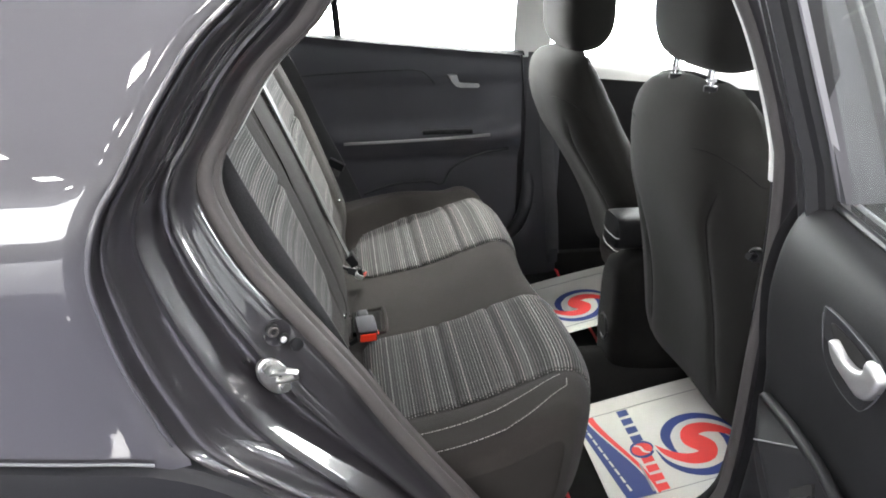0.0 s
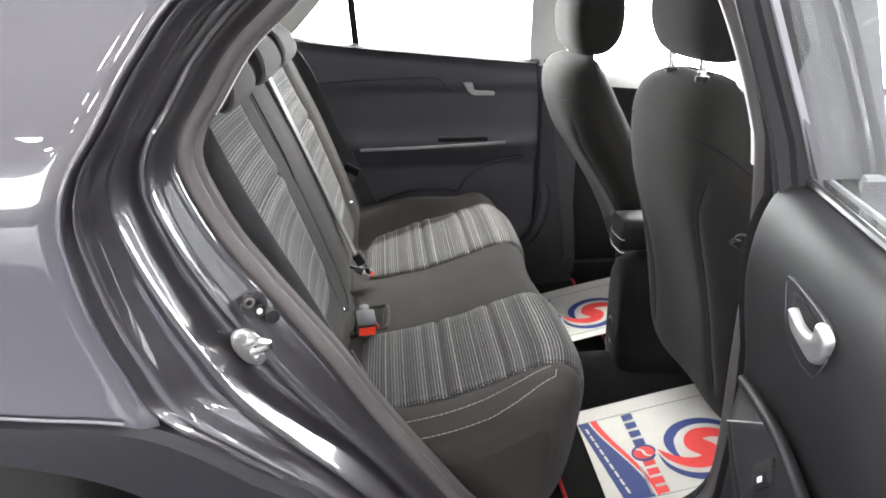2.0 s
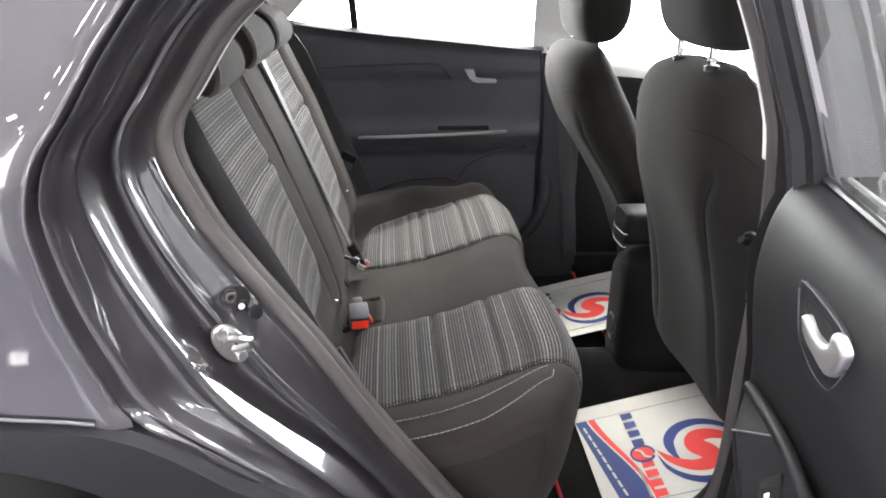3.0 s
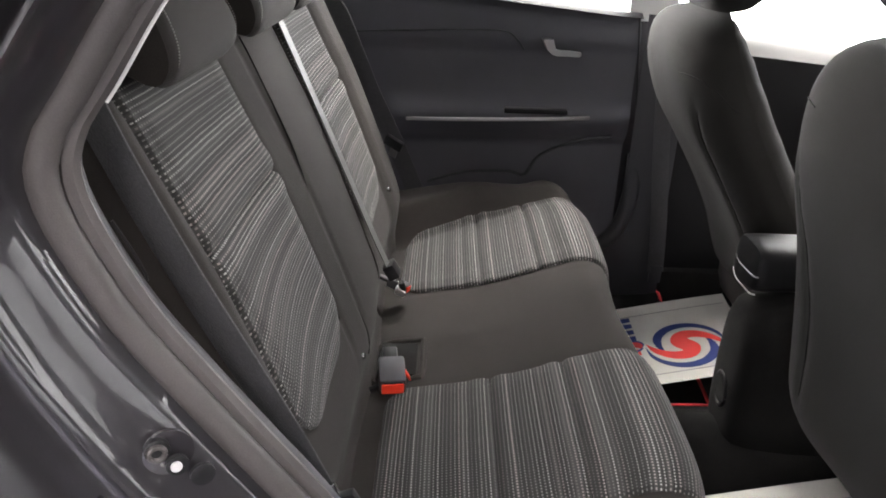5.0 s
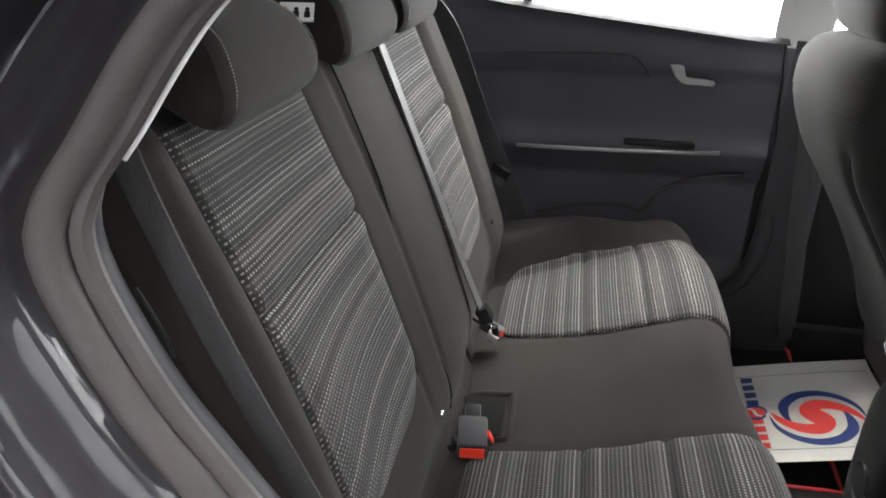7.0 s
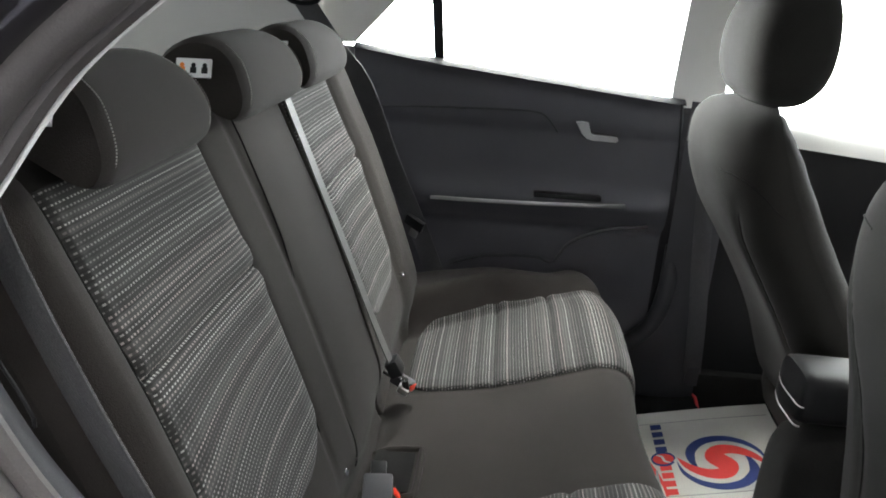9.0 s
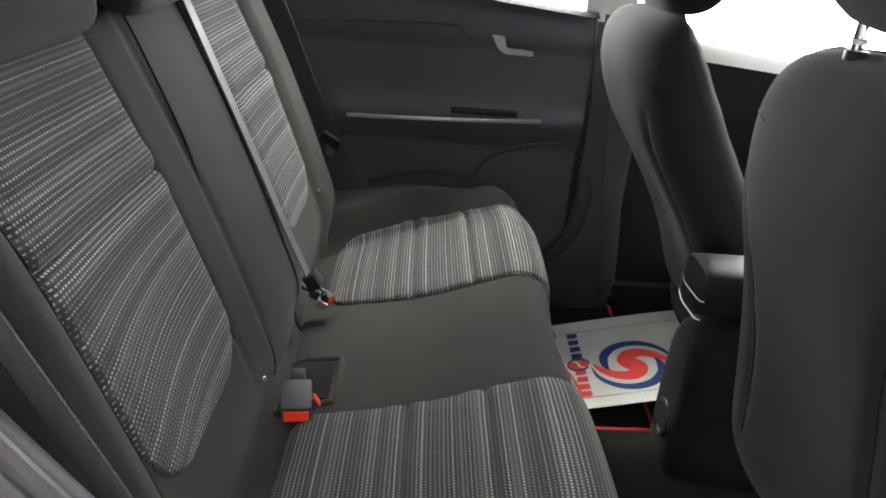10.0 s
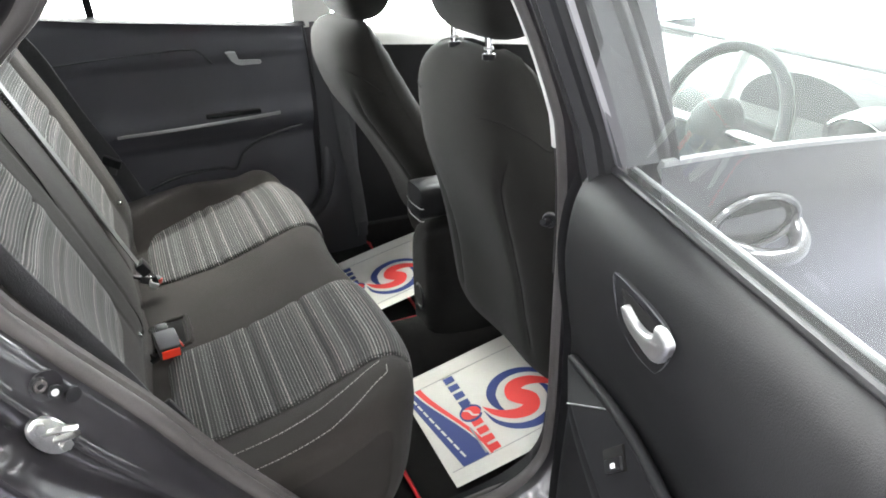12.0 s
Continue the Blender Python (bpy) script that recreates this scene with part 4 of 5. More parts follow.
    for side in (-1, 1):
        post = part("headrest_post", tube([(0.70 + dx, yc + side * 0.072, 1.18 + dz), (0.698 + dx, yc + side * 0.072, 1.30 + dz)], 0.0065, 12), CHROME, seat, "chrome post")
        part("collar", disc((0.70 + dx, yc + side * 0.072, 1.226 + dz), (0, 0, 1), 0.012, 0.010), BLACK, post)
        part("notch", disc((0.70 + dx, yc + side * 0.072, 1.243 + dz), (0, 0, 1), 0.0085, 0.005), SATIN, post)
    yc = yb
    cush = [(z, w) for z, w in ((0.52, 0.2), (0.54, 0.235), (0.60, 0.245), (0.64, 0.23), (0.66, 0.19))]
    part("cushion", loft([[(0.88 + 0.24 * (1 + 1.0 * math.copysign(abs(math.cos(t)) ** 0.4, math.cos(t))), yc + w * math.copysign(abs(math.sin(t)) ** 0.4, math.sin(t)), z) for t in np.linspace(0, 2 * math.pi, 40, endpoint=False)] for z, w in cush]), CLOTH, seat)
    part("seat_base", box((1.0, yc - 0.2, 0.40), (1.28, yc + 0.2, 0.54), 0.02), BLACK, seat)
    for side in (-1, 1):
        part("rail", box((0.95, yc + side * 0.19 - 0.02, 0.355), (1.3, yc + side * 0.19 + 0.02, 0.395), 0.005), BLACK, seat)
    return seat


front_seat(-0.325, -0.035, 0.03, [(0.598, 0.80), (0.602, 0.775), (0.615, 0.755), (0.66, 0.738), (0.75, 0.725), (0.83, 0.712), (0.93, 0.688), (1.04, 0.655), (1.13, 0.642), (1.19, 0.640), (1.225, 0.648), (1.25, 0.665), (1.262, 0.69), (1.265, 0.70)], 0.025, 0.05, 0.02, -0.022)
front_seat(0.42, -0.02, -0.018, [(0.578, 0.90), (0.582, 0.872), (0.60, 0.855), (0.66, 0.832), (0.73, 0.805), (0.82, 0.758), (0.93, 0.69), (1.01, 0.64), (1.10, 0.606), (1.16, 0.600), (1.195, 0.606), (1.218, 0.625), (1.229, 0.655), (1.232, 0.67)], 0.0, 0.02, 0.0, 0.0, -0.012)

# ---- centre console ----
console = thing("centre_console", (0.95, 0.04, 0.4), "black console with a padded armrest box between the front seats", "console")
part("tunnel_cover", loft([[(x, 0.04 + w * math.copysign(abs(math.cos(t)) ** 0.5, math.cos(t)), 0.58 + h * math.copysign(abs(math.sin(t)) ** 0.7, math.sin(t))) for t in np.linspace(0, 2 * math.pi, 32, endpoint=False)] for x, w, h in ((0.712, 0.040, 0.12), (0.716, 0.056, 0.145), (0.728, 0.068, 0.162), (0.76, 0.076, 0.175), (0.83, 0.08, 0.20), (1.5, 0.10, 0.22))]), CARPET, console, "black rear end of the console")
part("cup_ring", tube([(0.712 + 0.004 * math.cos(t), 0.04 + 0.034 * math.cos(t), 0.545 + 0.034 * math.sin(t)) for t in np.linspace(0, 2 * math.pi, 30, endpoint=False)], 0.004, 8, True), BLACK, console)
rings = []
for x, k in ((0.7075, 0.80), (0.710, 0.92), (0.716, 0.98), (0.730, 1.0), (1.02, 1.0), (1.05, 0.8)):
    rings.append([(x + 0.02 * math.sin(t) * (1 - k), 0.045 + 0.056 * k * math.copysign(abs(math.cos(t)) ** 0.5, math.cos(t)), 0.822 + 0.044 * k * math.copysign(abs(math.sin(t)) ** 0.5, math.sin(t))) for t in np.linspace(0, 2 * math.pi, 36, endpoint=False)])
part("armrest_box", loft(rings), PLASTIC, console, "padded black armrest")
for z_mid, z_end in ((0.812, 0.820), (0.778, 0.788)):
    part("bright_line", tube(spline([(0.724, 0.103, z_end + 0.004), (0.710, 0.094, z_end), (0.7068, 0.07, z_mid), (0.7068, 0.03, z_mid), (0.7068, 0.0, z_mid + 0.002), (0.712, -0.010, z_mid + 0.004)], 24), 0.0013, 8), SATIN, console, "thin silver line")


# ---- rear door of the near side, standing open ----
TH = radians(76.7)
DU, DN, DO = Vector((-math.cos(TH), -math.sin(TH), 0)), Vector((-math.sin(TH), math.cos(TH), 0)), Vector((0.665, -0.842, 0))


def door_at(u, n, z):
    return DO + DU * u + DN * (n + LEAN_IN * max(z - 1.19, 0)) + Vector((0, 0, z))


door = thing("rear_door", (0.664, -0.84, 0.45), "open rear door with dark grained panel and silver handle", "car door")
sec = [(0.012, 1.184), (0.026, 1.181), (0.038, 1.171), (0.049, 1.152), (0.058, 1.122), (0.063, 1.085), (0.064, 1.05), (0.059, 1.0), (0.053, 0.96), (0.048, 0.92), (0.046, 0.80), (0.052, 0.70), (0.058, 0.58), (0.052, 0.50)]
secs = spline(sec, 46)


def near_panel(u, v):
    n, z = secs[int(v)]
    arm = smooth((u - 0.03) / 0.2) * 0.008 * smooth((0.955 - z) / 0.035) * smooth((z - 0.70) / 0.16)
    fore = roll(u + 0.055, 0.04)
    return door_at(u, n - fore + arm, z)


us = [-0.055 + k for k in (0, 0.002, 0.006, 0.012, 0.02, 0.03, 0.04)] + list(np.linspace(0.0, 0.98, 70))
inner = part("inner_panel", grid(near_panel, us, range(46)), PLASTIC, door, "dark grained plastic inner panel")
part("front_edge", grid(lambda u, v: door_at(-0.055 + 0.01 * (1 - v), secs[int(u)][0] * v - 0.045 * (1 - v), secs[int(u)][1]), range(46), np.linspace(0, 1, 6)), PLASTIC, door)
part("outer_skin", grid(lambda u, v: door_at(u, -0.055 - 0.02 * bell(v - 0.8, 0.3), v), np.linspace(-0.06, 0.98, 10), np.linspace(0.47, 1.155, 14)), PAINT, door)
part("belt_strip_inner", tube([door_at(u, 0.010, 1.188) for u in np.linspace(0.0, 0.95, 12)], 0.0055, 8), BLACK, door)
part("belt_strip_outer", tube([door_at(u, -0.012, 1.192) for u in np.linspace(0.0, 0.95, 12)], 0.0032, 8, flat=1.2), EDGEGREY, door, "pale weather strip on the window line")
pane = part("window_pane", facing(grid(lambda u, v: door_at(u, -0.001, v), np.linspace(0.03, 0.85, 4), np.linspace(1.14, 1.56, 6)), DN), HAZY, door, "raised window glass with a pale haze put into it")
pane.visible_shadow = False
FRAME = [(-0.052, 0.026), (-0.044, 0.036), (-0.037, 0.036), (-0.033, 0.022), (-0.026, 0.020), (-0.021, 0.034), (-0.011, 0.036), (-0.006, 0.022), (0.003, 0.016), (0.005, 0.0), (-0.01, -0.032), (-0.045, -0.03)]
part("window_frame", loft([[door_at(u - 0.01 * k, n, z) for u, n in FRAME] for k, z in enumerate(np.linspace(1.15, 1.57, 6))]), BLACK, door, "dark window frame with ridges", 25)
part("frame_channel", loft([[door_at(0.006 - 0.01 * k, -0.004, z), door_at(0.010 - 0.01 * k, -0.004, z), door_at(0.010 - 0.01 * k, 0.004, z), door_at(0.006 - 0.01 * k, 0.006, z)] for k, z in enumerate(np.linspace(1.185, 1.57, 6))]), EDGEGREY, door, "grey glass run channel")


def door_shape(points, n0, thick, count=60):
    """A figure on the inner panel, given by distance along the door and height."""
    pts = spline(points, count, True)
    bm = bmesh.new()
    rings = [[door_at(u, n0 + d, z) if k == 1 else door_at(pts[:, 0].mean() + (u - pts[:, 0].mean()) * k, n0 + d, pts[:, 1].mean() + (z - pts[:, 1].mean()) * k) for u, z in pts] for d, k in ((0, 1), (thick * 0.7, 1), (thick, 0.96))]
    return loft(rings, bm)


BEZEL = [(0.141, 1.114), (0.150, 1.118), (0.185, 1.121), (0.233, 1.122), (0.272, 1.119), (0.285, 1.108), (0.285, 1.090), (0.270, 1.066), (0.255, 1.057), (0.212, 1.054), (0.168, 1.066), (0.146, 1.094)]
handle = part("handle_bezel", door_shape(BEZEL, 0.055, 0.008), BLACK, door, "dark recessed handle cup with a bright rim")
part("rim", tube([door_at(u, 0.0630, z) for u, z in spline(BEZEL, 70, True)], 0.0013, 8, True), PILLAR, handle)
part("handle_well", door_shape([(0.165, 1.108), (0.20, 1.113), (0.245, 1.113), (0.272, 1.108), (0.268, 1.092), (0.245, 1.080), (0.205, 1.082), (0.175, 1.095)], 0.0615, 0.002), CARPET, handle, "dark finger well behind the lever")
LEVER = [(0.182, 1.094), (0.190, 1.1005), (0.203, 1.0985), (0.218, 1.0955), (0.236, 1.096), (0.251, 1.100), (0.261, 1.107), (0.262, 1.117), (0.268, 1.120), (0.280, 1.119), (0.293, 1.114), (0.291, 1.102), (0.281, 1.086), (0.271, 1.0775), (0.257, 1.0735), (0.232, 1.0745), (0.207, 1.0765), (0.190, 1.083)]
LEVER_MID = spline([(0.186, 1.096), (0.205, 1.088), (0.232, 1.085), (0.258, 1.090), (0.276, 1.100)], 40)


def lever_ring(lift, inset):
    """The lever's outline, drawn in towards the middle line of its blade."""
    out = []
    for u, z in spline(LEVER, 90, True):
        d = LEVER_MID - np.array((u, z))
        m = d[np.argmin((d * d).sum(1))]
        size = max(math.hypot(*m), 1e-5)
        step = min(inset, size * 0.8)
        out.append(door_at(u + m[0] / size * step, 0.062 + lift, z + m[1] / size * step))
    return out


part("handle_lever", loft([lever_ring(d, e) for d, e in ((0, 0), (0.005, 0), (0.0075, 0.0012), (0.0092, 0.0035), (0.0100, 0.007))]), SATIN, handle, "satin silver pull lever")


RIDGE = spline([(0.19, 0.955, 0.068), (0.23, 0.957, 0.068), (0.28, 0.955, 0.069), (0.33, 0.948, 0.070), (0.42, 0.935, 0.072), (0.60, 0.92, 0.072)], 40)
BROW = spline([(0.080, 0.886, 0.086), (0.115, 0.874, 0.089), (0.150, 0.863, 0.091), (0.212, 0.843, 0.092), (0.30, 0.825, 0.092), (0.48, 0.81, 0.088)], 40)


def arm_at(a, b, lift=0.0):
    """The slanted armrest face: a runs along it, b from the ridge down to its brow."""
    i = a * 39
    k = min(int(i), 38)
    r, w = (c[k] + (i - k) * (c[k + 1] - c[k]) for c in (RIDGE, BROW))
    u, z, n = r + b * (w - r)
    return door_at(u, n + lift * 0.8, z + lift * 0.6)


def arm_skin(a, b):
    """The armrest with its end and underside run back into the panel."""
    i = min(int(max(a, 0) * 39), 39)
    r, w = RIDGE[i], BROW[i]
    if a < 0:
        r, w = r - a * (np.array((0.018, 0.915, 0.056)) - r), w - a * (np.array((-0.035, 0.885, 0.046)) - w)
    u, z, n = r + min(b, 1) * (w - r)
    if b > 1:
        u, z, n = u - 0.01 * (b - 1), z - 0.10 * (b - 1), n - 0.05 * (b - 1) ** 2
    return door_at(u, n, z)


part("armrest", grid(arm_skin, [-1, -0.8, -0.6, -0.4, -0.2, -0.08, *np.linspace(0, 1, 40)], [0, 0.25, 0.5, 0.75, 0.9, 1.0, 1.1, 1.3, 1.6, 2.0]), PLASTIC, door, "slanted dark armrest")
sw = part("switch_panel", grid(lambda a, b: arm_at(a, b, 0.0022 * smooth(min(a / 0.02 + 0.3, (b - 0.06) / 0.03 + 0.3, (0.94 - b) / 0.03 + 0.3))), np.linspace(0.0, 0.6, 30), np.linspace(0.06, 0.94, 24)), BLACK, door, "black window switch panel")
part("rim", tube([arm_at(0.0, b, 0.003) for b in np.linspace(0.02, 0.98, 20)], 0.0011, 8), SATIN, sw, "thin bright line")
S0, SA, SB = arm_at(0.215, 0.44, 0.003), arm_at(0.265, 0.44, 0.003), arm_at(0.215, 0.54, 0.003)
ax, ay = (SA - S0).normalized(), (SB - S0).normalized()
az = ax.cross(ay).normalized()
az = az if az.dot(DN) > 0 else -az
ay = az.cross(ax)
SWM = Matrix(((ax.x, ay.x, az.x, S0.x), (ax.y, ay.y, az.y, S0.y), (ax.z, ay.z, az.z, S0.z), (0, 0, 0, 1))) @ Matrix.Rotation(radians(60), 4, "Z")
part("switch_frame", box((-0.024, -0.014, -0.004), (0.024, 0.016, 0.002), 0.002, m=SWM), CARPET, sw, "dark recess round the switch")
part("window_switch", box((-0.018, -0.013, 0), (0.021, 0.003, 0.006), 0.002, m=SWM), BLACK, sw)
part("switch_mark", box((-0.002, -0.009, 0.004), (0.009, -0.003, 0.0066), 0.0006, m=SWM), TAG, sw, "small white mark")
part("grab_edge", tube([door_at(u, n + 0.001, z) for u, z, n in [(0.018, 0.915, 0.057), (0.075, 0.930, 0.061), (0.13, 0.944, 0.065), *RIDGE]], 0.0075, 10), PLASTIC, door)

# ---- near front door, closed ----
fdoor = thing("front_door", (1.2, -0.87, 0.45), "closed front door, grey metallic paint, with a pull handle", "car door")


def fskin(u, v):
    z = 0.44 + v * (1.20 - 0.05 * smooth((u - 0.7) / 0.9) - 0.44)
    return (u, -0.885 - 0.02 * bell(z - 1.06, 0.10) + 0.02 * bell(z - 0.86, 0.09) + 0.03 * smooth((0.70 - z) / 0.3), z)


part("skin", grid(fskin, np.linspace(0.69, 1.95, 30), np.linspace(0, 1, 40)), PAINT, fdoor)
part("belt_moulding", loft([[(u, -0.876 + dy, 1.192 - 0.05 * smooth((u - 0.7) / 0.9) + dz) for dy, dz in ((0, -0.012), (-0.007, -0.011), (-0.009, -0.003), (-0.006, 0.0), (-0.004, 0.011), (0.004, 0.013), (0.01, 0))] for u in np.linspace(0.70, 1.7, 20)]), EDGEGREY, fdoor, "grey window-line moulding")
part("pillar_applique", loft([[(x0, y - 0.006, z), (x0 + w, y - 0.006, z), (x0 + w, y + 0.03, z), (x0, y + 0.03, z)] for x0, w, y, z in ((0.655, 0.087, -0.85, 1.195), (0.640, 0.101, -0.835, 1.25), (0.608, 0.130, -0.785, 1.38), (0.57, 0.160, -0.735, 1.53))]), PILLAR, fdoor, "satin dark pillar cover")
fpane = part("window_pane", facing(grid(lambda u, v: (u - 0.10 * v, -0.845 + LEAN_IN * 0.36 * v, 1.18 + 0.36 * v), np.linspace(0.735, 1.75, 5), np.linspace(0, 1, 5)), (0, -1, 0)), HAZY, fdoor)
fpane.visible_shadow = False
hand = part("pull_handle", tube(spline([(0.750, -0.900, 1.098), (0.775, -0.930, 1.088), (0.83, -0.946, 1.068), (0.885, -0.942, 1.062), (0.915, -0.925, 1.070), (0.925, -0.900, 1.084)], 30), 0.0145, 14, flat=1.0), PAINT, fdoor, "body-coloured pull handle")
# shallow cup; near-black colour stands for the shade in its hollow
part("handle_cup", loft([[(0.845 + a * math.cos(t), -0.903 + d, 1.102 + 0.46 * a * math.sin(t)) for t in np.linspace(0, 2 * math.pi, 32, endpoint=False)] for a, d in ((0.074, 0.004), (0.072, -0.003), (0.066, -0.004), (0.060, 0.003))]), CARPET, hand, "finger cup behind the handle, its shade put into a near-black colour")
part("cup_rim", tube([(0.845 + 0.078 * math.cos(t), -0.906, 1.102 + 0.037 * math.sin(t)) for t in np.linspace(0, 2 * math.pi, 40, endpoint=False)], 0.005, 8, True, up=(0, 1, 0)), PAINT, hand)
mirror = part("door_mirror", loft([[(1.52 + d, -0.95 + 0.105 * k * math.copysign(abs(math.cos(t)) ** 0.6, math.cos(t)), 1.14 + 0.075 * k * math.copysign(abs(math.sin(t)) ** 0.6, math.sin(t))) for t in np.linspace(0, 2 * math.pi, 30, endpoint=False)] for d, k in ((0, 0.9), (0.01, 1.0), (0.06, 0.95), (0.11, 0.7), (0.13, 0.4))]), PAINT, fdoor, "dark door mirror housing")
part("mirror_glass", box((1.515, -1.04, 1.08), (1.52, -0.86, 1.20), 0.002), CHROME, mirror)


# ---- far doors ----
def far_panel(u, v, y0=0.775):
    top = belt_z(u) - 0.005
    z = 0.42 + v * (top - 0.42)
    y = y0 + 0.012 * smooth((1.10 - z) / 0.03) - 0.035 * bell(z - 0.90, 0.035) * smooth((u + 0.05) / 0.08) * smooth((0.68 - u) / 0.1) + 0.03 * smooth((0.86 - z) / 0.05)
    y -= 0.028 * smooth((0.62 - z) / 0.12)
    return (u, y + 0.03 * bell(z - top, 0.025), z)


fd = thing("far_rear_door", (0.3, 0.79, 0.42), "closed far rear door with dark panel, armrest and silver handle", "car door")
# paler than the near door's panel, to stand for the light on it
part("inner_panel", grid(far_panel, np.linspace(-0.17, 0.645, 50), np.linspace(0, 1, 70)), LITTRIM, fd, "dark inner panel")
part("window_ledge", grid(lambda u, v: (u, 0.772 + 0.05 * v, belt_z(u) - 0.012 + 0.012 * math.sin(math.pi * v)), np.linspace(-0.17, 0.645, 30), np.linspace(0, 1, 7)), CLADDING, fd)
part("armrest_strip", tube(spline([(0.04, 0.757, 0.888), (0.15, 0.742, 0.893), (0.30, 0.735, 0.899), (0.45, 0.737, 0.905), (0.53, 0.75, 0.906)], 30), 0.0045, 8, flat=1.2), SATIN, fd, "thin satin silver armrest strip")
part("pull_cup", box((0.30, 0.735, 0.914), (0.47, 0.765, 0.928), 0.006), BLACK, fd)
part("pocket_edge", tube(spline([(0.10, 0.79, 0.70), (0.20, 0.775, 0.735), (0.32, 0.77, 0.745), (0.37, 0.77, 0.735), (0.41, 0.775, 0.79), (0.50, 0.768, 0.835), (0.6, 0.772, 0.85)], 40), 0.005, 8), PILLAR, fd)
part("upper_crease", tube(spline([(-0.10, 0.777, 1.108), (0.1, 0.773, 1.118), (0.28, 0.773, 1.122), (0.32, 0.775, 1.105), (0.345, 0.776, 1.075)], 30), 0.0026, 8), PILLAR, fd)
TAB = [(0.386, 1.107), (0.400, 1.109), (0.416, 1.107), (0.420, 1.094), (0.425, 1.0815), (0.440, 1.0795), (0.465, 1.0785), (0.490, 1.0755), (0.493, 1.069), (0.488, 1.0635), (0.460, 1.0645), (0.430, 1.0645), (0.416, 1.068), (0.402, 1.079)]
TAB_MID = (0.43, 1.078)
part("door_handle", loft([[(TAB_MID[0] + (x - TAB_MID[0]) * k, 0.764 - d, TAB_MID[1] + (z - TAB_MID[1]) * k) for x, z in TAB] for d, k in ((0, 1.0), (0.010, 1.0), (0.014, 0.93))]), SATIN, fd, "satin silver lever handle")
fpane2 = part("window_pane", facing(grid(lambda u, v: (u, FAR + 0.03 - LEAN_IN * max(v - 1.2, 0), v), np.linspace(0.05, 0.62, 3), [1.15, 1.2, 1.35, 1.52]), (0, -1, 0)), GLASS, fd)
fpane2.visible_shadow = False
part("door_gap", tube(spline([(0.634, 0.772, 1.165), (0.650, 0.770, 1.0), (0.668, 0.772, 0.80), (0.664, 0.772, 0.68), (0.645, 0.768, 0.605), (0.610, 0.765, 0.562), (0.555, 0.762, 0.540), (0.40, 0.762, 0.525)], 60), 0.0026, 8), BLACK, fd, "dark gap round the closed door")


def far_pillar(u, v):
    """The lower pillar cover, with a foot that runs out along the sill."""
    foot = smooth((0.66 - v) / 0.16)
    return (0.655 + u * 0.125 - 0.10 * (1 - u) * foot * foot, 0.764 - 0.016 * math.sin(math.pi * u) - 0.030 * foot, v)


part("pillar_lower_trim", grid(far_pillar, np.linspace(0, 1, 14), np.linspace(0.36, 1.175, 40)), PILLAR, car, "dark plastic lower pillar trim")
part("sill_trim", tube(spline([(0.10, 0.760, 0.478), (0.40, 0.758, 0.492), (0.54, 0.754, 0.512), (0.605, 0.748, 0.545), (0.648, 0.750, 0.60), (0.672, 0.762, 0.69), (0.680, 0.785, 0.80)], 50), 0.024, 12, flat=0.9), PILLAR, car, "dark plastic sill trim below the door")
front_belt = thing("seat_belt", (0.76, 0.735, 0.47), "dark grey front seat belt running down the far pillar", "seat belt", "front seat belts")

FRONT_BELT = [(0.706, 0.738, 1.12), (0.714, 0.738, 1.02), (0.735, 0.738, 0.80), (0.755, 0.730, 0.62), (0.765, 0.722, 0.47)]
part("webbing", ribbon(FRONT_BELT, 0.046, (1.0, 0.1, 0.05)), BELT, front_belt)
part("anchor", box((-0.018, -0.007, -0.028), (0.018, 0.007, 0.028), 0.005, m=pose(0.766, 0.726, 0.462)), PILLAR, front_belt)

ffd = thing("far_front_door", (1.2, 0.79, 0.42), "closed far front door with dark panel below bright glass", "car door")
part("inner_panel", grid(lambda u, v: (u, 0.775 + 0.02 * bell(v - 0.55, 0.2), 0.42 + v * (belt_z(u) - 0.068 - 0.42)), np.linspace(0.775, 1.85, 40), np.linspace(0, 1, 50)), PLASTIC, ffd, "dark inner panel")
part("window_ledge", grid(lambda u, v: (u, 0.766 + 0.06 * v * v, belt_z(u) - 0.070 + 0.066 * math.sin(v * math.pi / 2)), np.linspace(0.735, 1.85, 30), np.linspace(0, 1, 9)), PALE, ffd, "pale rounded ledge below the glass")
ffp = part("window_pane", facing(grid(lambda u, v: (u, FAR + 0.03 - LEAN_IN * max(v - 1.2, 0), v), np.linspace(0.71, 1.7, 3), [1.08, 1.2, 1.35, 1.5]), (0, -1, 0)), GLASS, ffd)
ffp.visible_shadow = False

# ---- dashboard, steering wheel, inside mirror ----
dash = thing("dashboard", (1.7, 0.035, 0.9), "dark dashboard below the windscreen", "dashboard")
part("dash_top", loft([[(x, y, z) for x, z in spline([(1.55, 0.72), (1.50, 0.86), (1.52, 0.98), (1.60, 1.03), (1.80, 1.03), (2.05, 1.0), (2.05, 0.6), (1.7, 0.55)], 40, True)] for y in np.linspace(-0.70, 0.77, 8)]), PLASTIC, dash)
part("instrument_hood", loft([[(1.56 + 0.16 * q, -0.335 + 0.19 * math.cos(t), 1.02 + 0.10 * math.sin(t) * (1 - 0.3 * q)) for t in np.linspace(0, 2 * math.pi, 24, endpoint=False)] for q in (0, 0.3, 1.2)]), BLACK, dash)
part("cowl_strip", tube([(2.0, y, 1.060) for y in np.linspace(-0.74, 0.80, 14)], 0.012, 8), BLACK, dash, "black strip at the foot of the windscreen")
